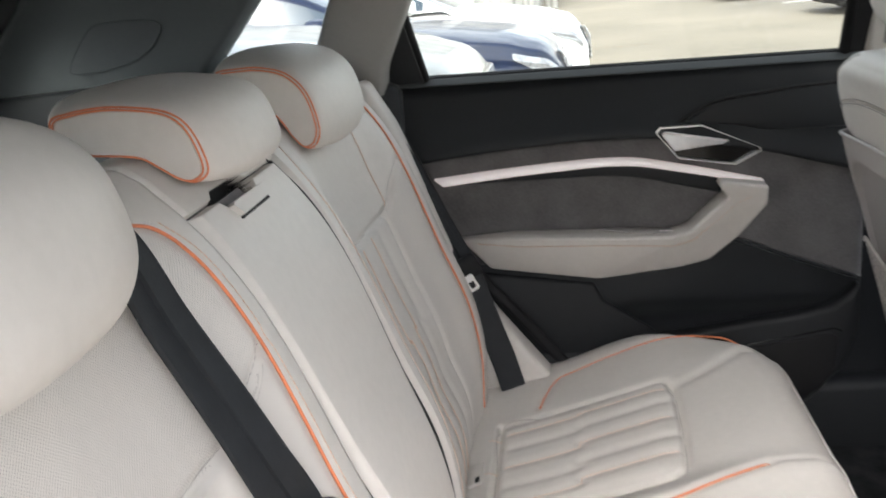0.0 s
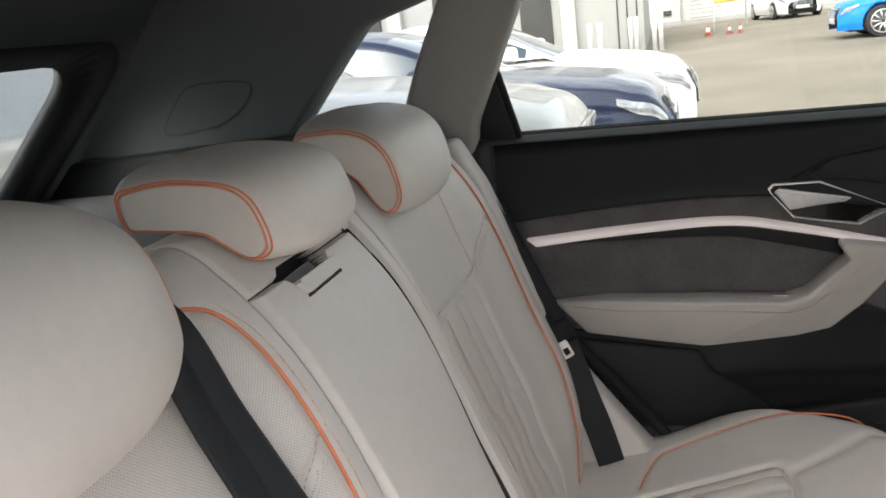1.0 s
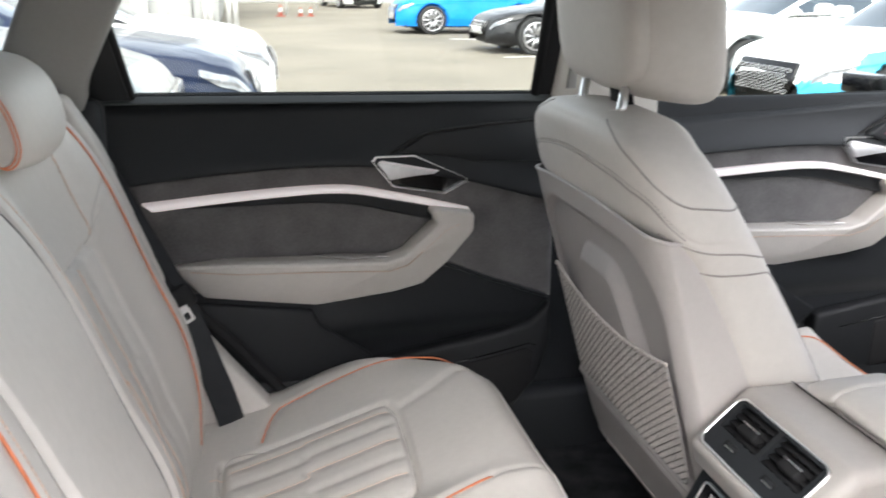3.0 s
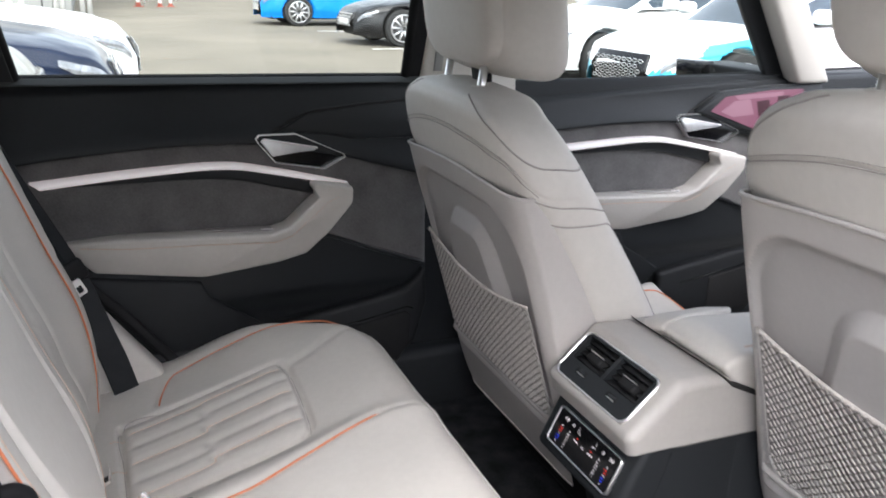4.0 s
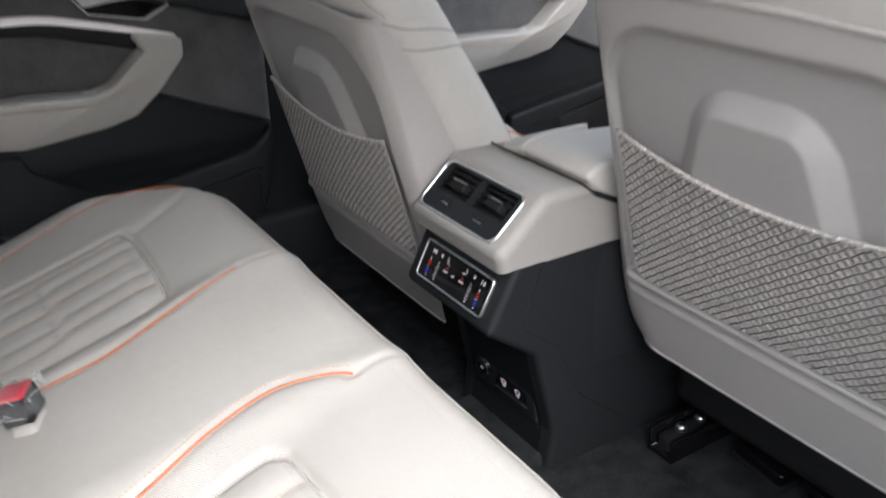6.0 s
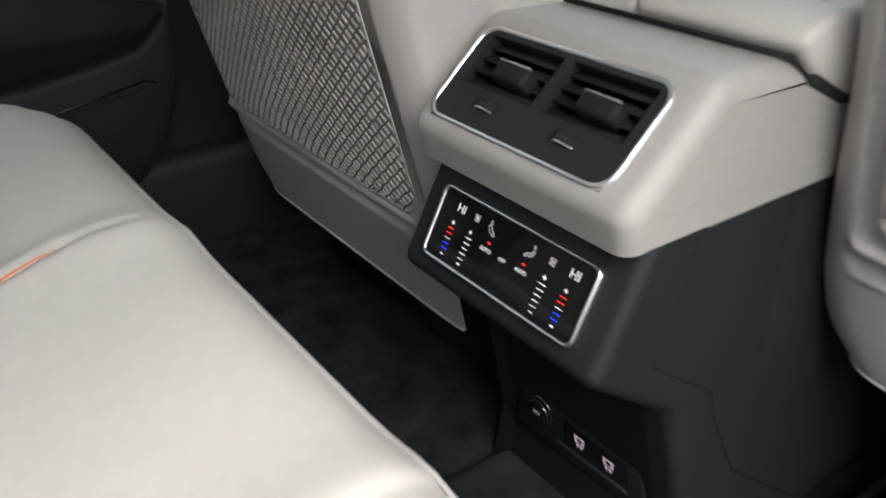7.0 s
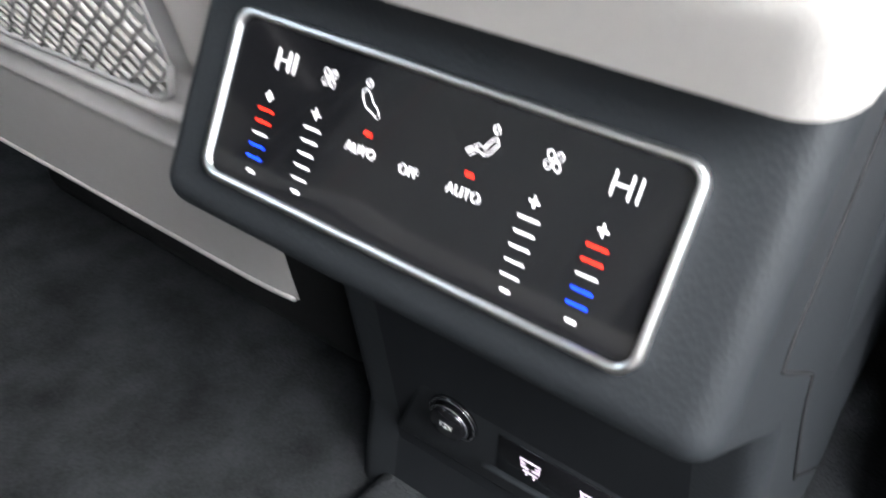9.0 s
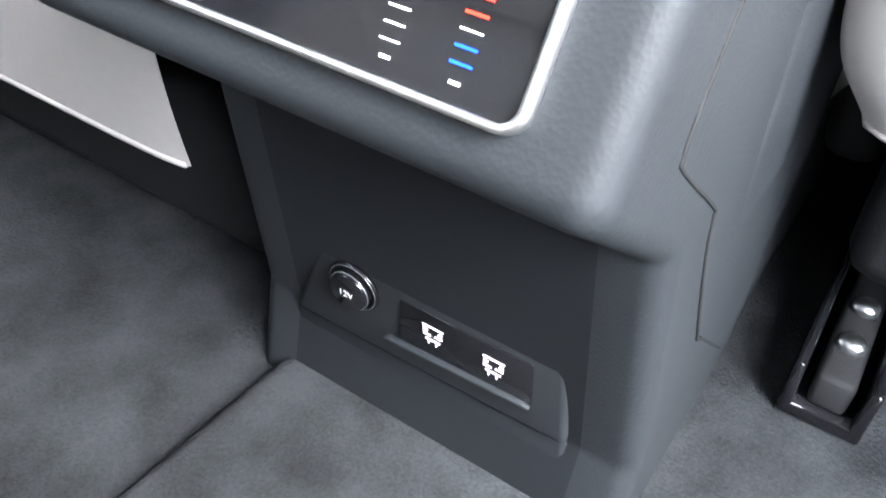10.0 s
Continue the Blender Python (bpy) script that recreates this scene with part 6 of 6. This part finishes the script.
def car(m, mat, label, length=4.5, width=1.86, roof=1.42, hood=0.98, hatch=False, grille=True, detail=True, plate=True):
    """A parked car, nose at +x of its own axes and its origin under the nose."""
    c = thing("parked_car", label, "car", "cars in the yard")
    L, W = length, width / 2
    top = [(-L, 0.80), (-L + 0.06, 0.98), (-L + 0.5, 1.02), (-1.9, hood + 0.03), (-1.4, hood), (-0.7, hood - 0.07), (-0.30, hood - 0.15), (-0.10, hood - 0.25), (0.0, hood - 0.42)]
    half = [(-L, 0.72), (-L + 0.12, 0.82), (-L + 0.5, 0.97), (-2.5, 1.0), (-1.0, 1.0), (-0.55, 0.95), (-0.25, 0.86), (-0.08, 0.72), (0.0, 0.60)]
    xs = np.concatenate([np.linspace(-L, -0.8, 40), np.linspace(-0.75, 0, 24)])

    def skin(u, v):
        """u along, v: -1 one sill, 1 the other."""
        t, w = lerp(u, top), W * lerp(u, half)
        a = np.abs(v)
        side = np.clip(a / 0.5 - 1, 0, 1)
        z = np.where(a < 0.5, t - 0.05 * (a / 0.5) ** 4 - 0.03 * (a / 0.5) ** 2, t - 0.08 - (t - 0.08 - 0.20) * side)
        y = np.where(a < 0.5, w * 0.93 * (a / 0.5), w * (0.93 + 0.07 * np.sin(np.clip(side * 2.2, 0, math.pi)) - 0.05 * step(0.7, 1, side)))
        crease = 0.012 * np.exp(-((side - 0.16) / 0.03) ** 2) * (a > 0.5)
        arch = 0.0
        for wx in (-0.86, -L + 0.92):
            arch = arch + np.where(np.hypot(u - wx, z - 0.34) < 0.385, 1.0, 0.0)
        y = np.where((arch > 0) & (a > 0.55), y - 0.20, y)
        return u, np.sign(v) * (y + crease), z

    part("body", sheet(skin, np.unique(np.concatenate([xs, np.linspace(-1.3, -0.42, 40), np.linspace(-L + 0.5, -L + 1.35, 40)])), np.concatenate([np.linspace(-1, -0.5, 26), np.linspace(-0.48, 0.48, 21), np.linspace(0.5, 1, 26)])), mat, c, "painted body")
    part("underbody", box(-L + 0.2, -0.2, -W * 0.8, W * 0.8, 0.16, 0.45, 0.03), tyre, c, "dark underbody")
    rear = -L + (0.35 if hatch else 0.75)
    cab = [(-1.30, hood - 0.01, 0.0), (-2.15, roof - 0.05, 1.0), (-2.6, roof, 1.0), (-2.6 + (rear + 2.6) * 0.35, roof - 0.02, 1.0), (-2.6 + (rear + 2.6) * 0.7, roof - (0.10 if hatch else 0.16), 0.95), (rear, 1.02, 0.0)]
    cx = np.concatenate([np.linspace(-1.30, -2.2, 16), np.linspace(-2.3, rear, 24)])
    zt = lambda x: lerp(-x, [(-p[0], p[1]) for p in cab])

    def cabin(u, v):
        t = zt(u)
        a = np.abs(v)
        base = 0.97
        y = np.where(a < 0.5, W * 0.70 * a / 0.5, W * (0.70 + 0.20 * (a - 0.5) / 0.5))
        z = np.where(a < 0.5, t - 0.05 * (a / 0.5) ** 3, t - 0.05 - np.maximum(t - 0.05 - base, 0.0) * (a - 0.5) / 0.5)
        return u + 0 * v, np.sign(v) * y, z

    g = part("cabin", sheet(cabin, cx, np.concatenate([np.linspace(-1, -0.5, 8), np.linspace(-0.46, 0.46, 15), np.linspace(0.5, 1, 8)])), mat, c, "roof and pillars")
    def glazed(p):
        t = float(zt(np.float64(p.x)))
        slope = abs(float(zt(np.float64(p.x + 0.05))) - float(zt(np.float64(p.x - 0.05))))
        on_side = abs(p.y) > W * 0.72
        if on_side:
            return p.z > 0.995 and p.z < t - 0.075 and -4.05 < p.x < -1.62 and not abs(p.x + 2.72) < 0.045
        return slope > 0.030 and abs(p.y) < W * 0.64 and (p.x > -2.12 or p.x < rear + 0.45)
    second(g, car_glass, glazed)
    for s in (-1, 1):
        for wx in (-0.86, -L + 0.92):
            wheel(c, wx, s * (W - 0.115), s)
        eye = lambda u, v: skin(u - 0.016 * np.clip(v * s - 0.53, 0, 1), v)
        us, vs = np.linspace(-0.40, -0.06, 16), s * np.linspace(0.545, 0.625, 9)
        vv, ff = sheet(lambda u, v: eye(u, s * (0.545 + (np.abs(v) - 0.545) * (0.25 + 0.75 * step(-0.50, -0.20, u)))), us, vs)
        part("headlamp", ([(x + 0.012, y + s * 0.010, z + 0.004) for x, y, z in vv], ff), lamp_glass, c, "clear headlamp")
        part("side_mirror", bow(pillow(0.16, 0.22, 0.15), pose(-1.72, s * (W + 0.10), 1.04)), mat, c, "painted door mirror")
        part("intake", bow(box(-0.05, 0.03, -0.20, 0.20, -0.07, 0.07, 0.02), pose(-0.15, s * W * 0.60, 0.34, 0, 0, s * 22)), tyre, c, "black lower intake")
    def lean_back(bm):
        for v in bm.verts:
            v.co.x -= 0.6 * max(0.0, v.co.z - hood + 0.42)
        return bm
    if grille:
        part("grille", lean_back(prism([(-0.36, 0.34), (-0.46, 0.48), (-0.42, hood - 0.30), (0.42, hood - 0.30), (0.46, 0.48), (0.36, 0.34)], -0.07, 0.022, "x", 0.012, 2)), gloss_black, c, "black grille")
        bars = []
        if detail:
            for r_ in range(7):
                for q_ in range(9):
                    y, z = -0.36 + 0.09 * q_ + 0.045 * (r_ % 2), 0.37 + 0.05 * r_
                    if z < hood - 0.32 and abs(y) < 0.40:
                        bars.append(tube([(0.030 - 0.6 * max(0.0, z - hood + 0.42), y + 0.034 * math.cos(b), z + 0.019 * math.sin(b)) for b in np.linspace(0, 2 * math.pi, 7)[:-1]], 0.0045, 4, True))
            part("mesh", join(bars), chrome, c, "honeycomb mesh")
        if plate:
            part("number_plate", box(0.018, 0.028, -0.25, 0.25, 0.38, 0.49, 0.004), cone_white, c, "pale number plate")
    c.matrix_world = m
    return c


white, blue = paint("white_car_paint", (0.80, 0.80, 0.79)), paint("bright_blue_car_paint", (0.01, 0.20, 0.62))
navy, silver, black = paint("navy_car_paint", (0.010, 0.017, 0.042), 0, 0.5), paint("silver_car_paint", (0.16, 0.165, 0.16), 0.35, 0.5), paint("black_car_paint", (0.012, 0.012, 0.013), 0, 0.4)
sky_blue = material("light_blue_car_paint", (0.05, 0.46, 0.66), 0.3, vary=0.03, vary_scale=3, coat=0.5)
car(pose(-0.80, 3.1, GROUND), silver, "silver car parked beside, nose into the yard", hood=1.20, roof=1.72)
car(pose(-0.45, 6.1, GROUND), navy, "dark navy coupe parked in the row", hood=1.00, roof=1.42)
car(pose(-0.22, 8.5, GROUND), white, "white saloon parked in the row", hood=0.98, roof=1.42)
car(pose(3.28, 20.9, GROUND, 0, 0, 180), blue, "bright blue hatchback parked across the yard", 4.0, 1.75, 1.43, 1.0, True)
car(pose(3.92, 15.2, GROUND, 0, 0, 182), black, "black sports car parked across the yard", 3.85, 1.83, 1.34, 0.90)
livery = car(pose(4.45, 6.65, GROUND, 0, 0, 183), white, "white car with light blue livery and honeycomb grille", 4.4, 1.84, 1.42, 0.94, plate=False)
for ob in livery.children:
    if ob.name.startswith("body"):
        second(ob, sky_blue, lambda c: (c.z < 0.50 and abs(c.y) > 0.52) or (c.x < -0.35 and c.z < 0.72 - 0.10 * c.x and c.x > -1.6 and abs(c.y) > 0.80))
car(pose(4.7, 9.5, GROUND, 0, 0, 183), white, "white car parked beside one with light blue livery", 4.5, 1.86, 1.42, 0.98)
car(pose(-3.9, -0.3, GROUND, 0, 0, 95), white, "white car standing behind the tailgate", 4.5, 1.86, 1.42, 0.98)
car(pose(4.9, 36.5, GROUND, 0, 0, -80), white, "white van-like car by the far wall", 4.5, 1.9, 1.6, 1.1)

# buildings
# unseen wall added to keep low sky light off the far door
structure("boundary_wall", box(-30, 2.5, -8.3, -8.0, GROUND, 3.2, 0.02), clad, "unseen grey wall added to block low daylight", False)
hall = thing("workshop_hall", "long white workshop hall with grey doors behind the yard", "building")
part("wall", box(-16, 34, 44.0, 52.0, GROUND, 7.0, 0.02), wall_white, hall, "white wall")
part("plinth", box(-16, 34, 43.93, 44.02, GROUND, 0.15, 0.01), clad, hall, "grey plinth")
for k in range(6):
    x = 0.8 + 5.4 * k
    dr = part("roller_door", box(x, x + 1.5, 43.90, 44.05, 0.1, 3.4, 0.01), wall_white, hall, "white louvred door")
    part("slats", join([tube([(x + 0.03, 43.895, 0.2 + 0.2 * j), (x + 1.47, 43.895, 0.2 + 0.2 * j)], 0.024, 4) for j in range(16)]), clad, dr, "ribs")
    part("wall_vent", box(x - 1.25, x - 0.85, 43.90, 44.02, 0.45, 0.68, 0.01), dark_gate, hall, "dark wall vent")
    part("post", box(x - 0.42, x - 0.30, 43.80, 43.95, GROUND, 4.0, 0.01), clad, hall, "grey post")
part("roof_edge", box(-16.2, 34.2, 43.7, 44.1, 6.9, 7.3, 0.02), clad, hall, "grey roof edge")
shed = thing("grey_building", "pale grey clad building with doorways and bollards in front", "building")
part("wall", box(-18, -1.0, 24.6, 36, GROUND, 6.5, 0.02), clad, shed, "grey clad wall")
part("wall_cap", box(-18.1, -0.9, 24.4, 24.62, 6.4, 6.7, 0.02), wall_white, shed, "pale wall cap")
for k in range(5):
    x = -14.9 + 2.6 * k
    part("doorway", box(x, x + 0.9, 24.50, 24.62, GROUND, 3.0, 0.01), dark_gate, shed, "dark doorway")
    part("pilaster", box(x + 1.2, x + 1.6, 24.30, 24.62, GROUND, 6.3, 0.02), wall_white, shed, "pale pilaster")
for k in range(3):
    part("panel_joint", box(-1.75 + 0.27 * k, -1.71 + 0.27 * k, 24.56, 24.62, GROUND, 6.3, 0.004), dark_gate, shed, "dark joint between panels")
stub = thing("bollard", "slim pale steel bollard before the grey building", "bollard", "bollards")
part("post", tube([(0, 0, 0), (0, 0, 0.98), (0, 0, 1.02)], lambda k: 0.065 if k < 1 else 0.05, 14), wall_white, stub)
part("base", tube([(0, 0, 0), (0, 0, 0.02)], 0.09, 14), clad, stub)
stub.location = (-0.56, 24.4, GROUND)
for x, y in ((-0.74, 24.4), (-1.20, 23.5), (-1.36, 23.5), (-1.98, 20.6), (-2.22, 20.6)):
    copy_thing(stub, pose(x, y, GROUND))
cone = thing("traffic_cone", "red and white traffic cone on a square foot", "traffic cone", "traffic cones")
part("foot", box(-0.2, 0.2, -0.2, 0.2, 0, 0.04, 0.01), cone_red, cone, "red foot")
part("body", tube([(0, 0, 0.04), (0, 0, 0.18), (0, 0, 0.34), (0, 0, 0.50)], lambda k: 0.12 - 0.09 * k, 16), cone_red, cone, "red cone")
part("band", tube([(0, 0, 0.18), (0, 0, 0.36)], lambda k: 0.096 - 0.034 * k, 16), cone_white, cone, "white band")
cone.location, cone.scale = (0.93, 29.4, GROUND), (0.8, 0.8, 0.8)
for x in (1.62, 1.96):
    copy_thing(cone, pose(x, 29.5, GROUND) @ Matrix.Scale(0.8, 4))
rail = thing("barrier", "yellow and white pedestrian barrier", "barrier")
part("frame", tube([(1.25, 31.5, GROUND), (1.25, 31.5, 1.0), (2.6, 34.5, 1.0), (2.6, 34.5, GROUND)], 0.035, 8), wall_white, rail, "white frame")
part("board", tube([(1.25, 31.5, 0.96), (2.6, 34.5, 0.96)], 0.06, 6, False, 1.4, (0, 0, 1)), yellow, rail, "yellow board")
structure("bay_line", box(4.1, 8.0, 13.95, 14.05, GROUND, GROUND + 0.004, 0), line_paint, "worn white bay line")
structure("bay_line_far", box(4.2, 8.5, 18.4, 18.5, GROUND, GROUND + 0.004, 0), line_paint, "worn white bay line")
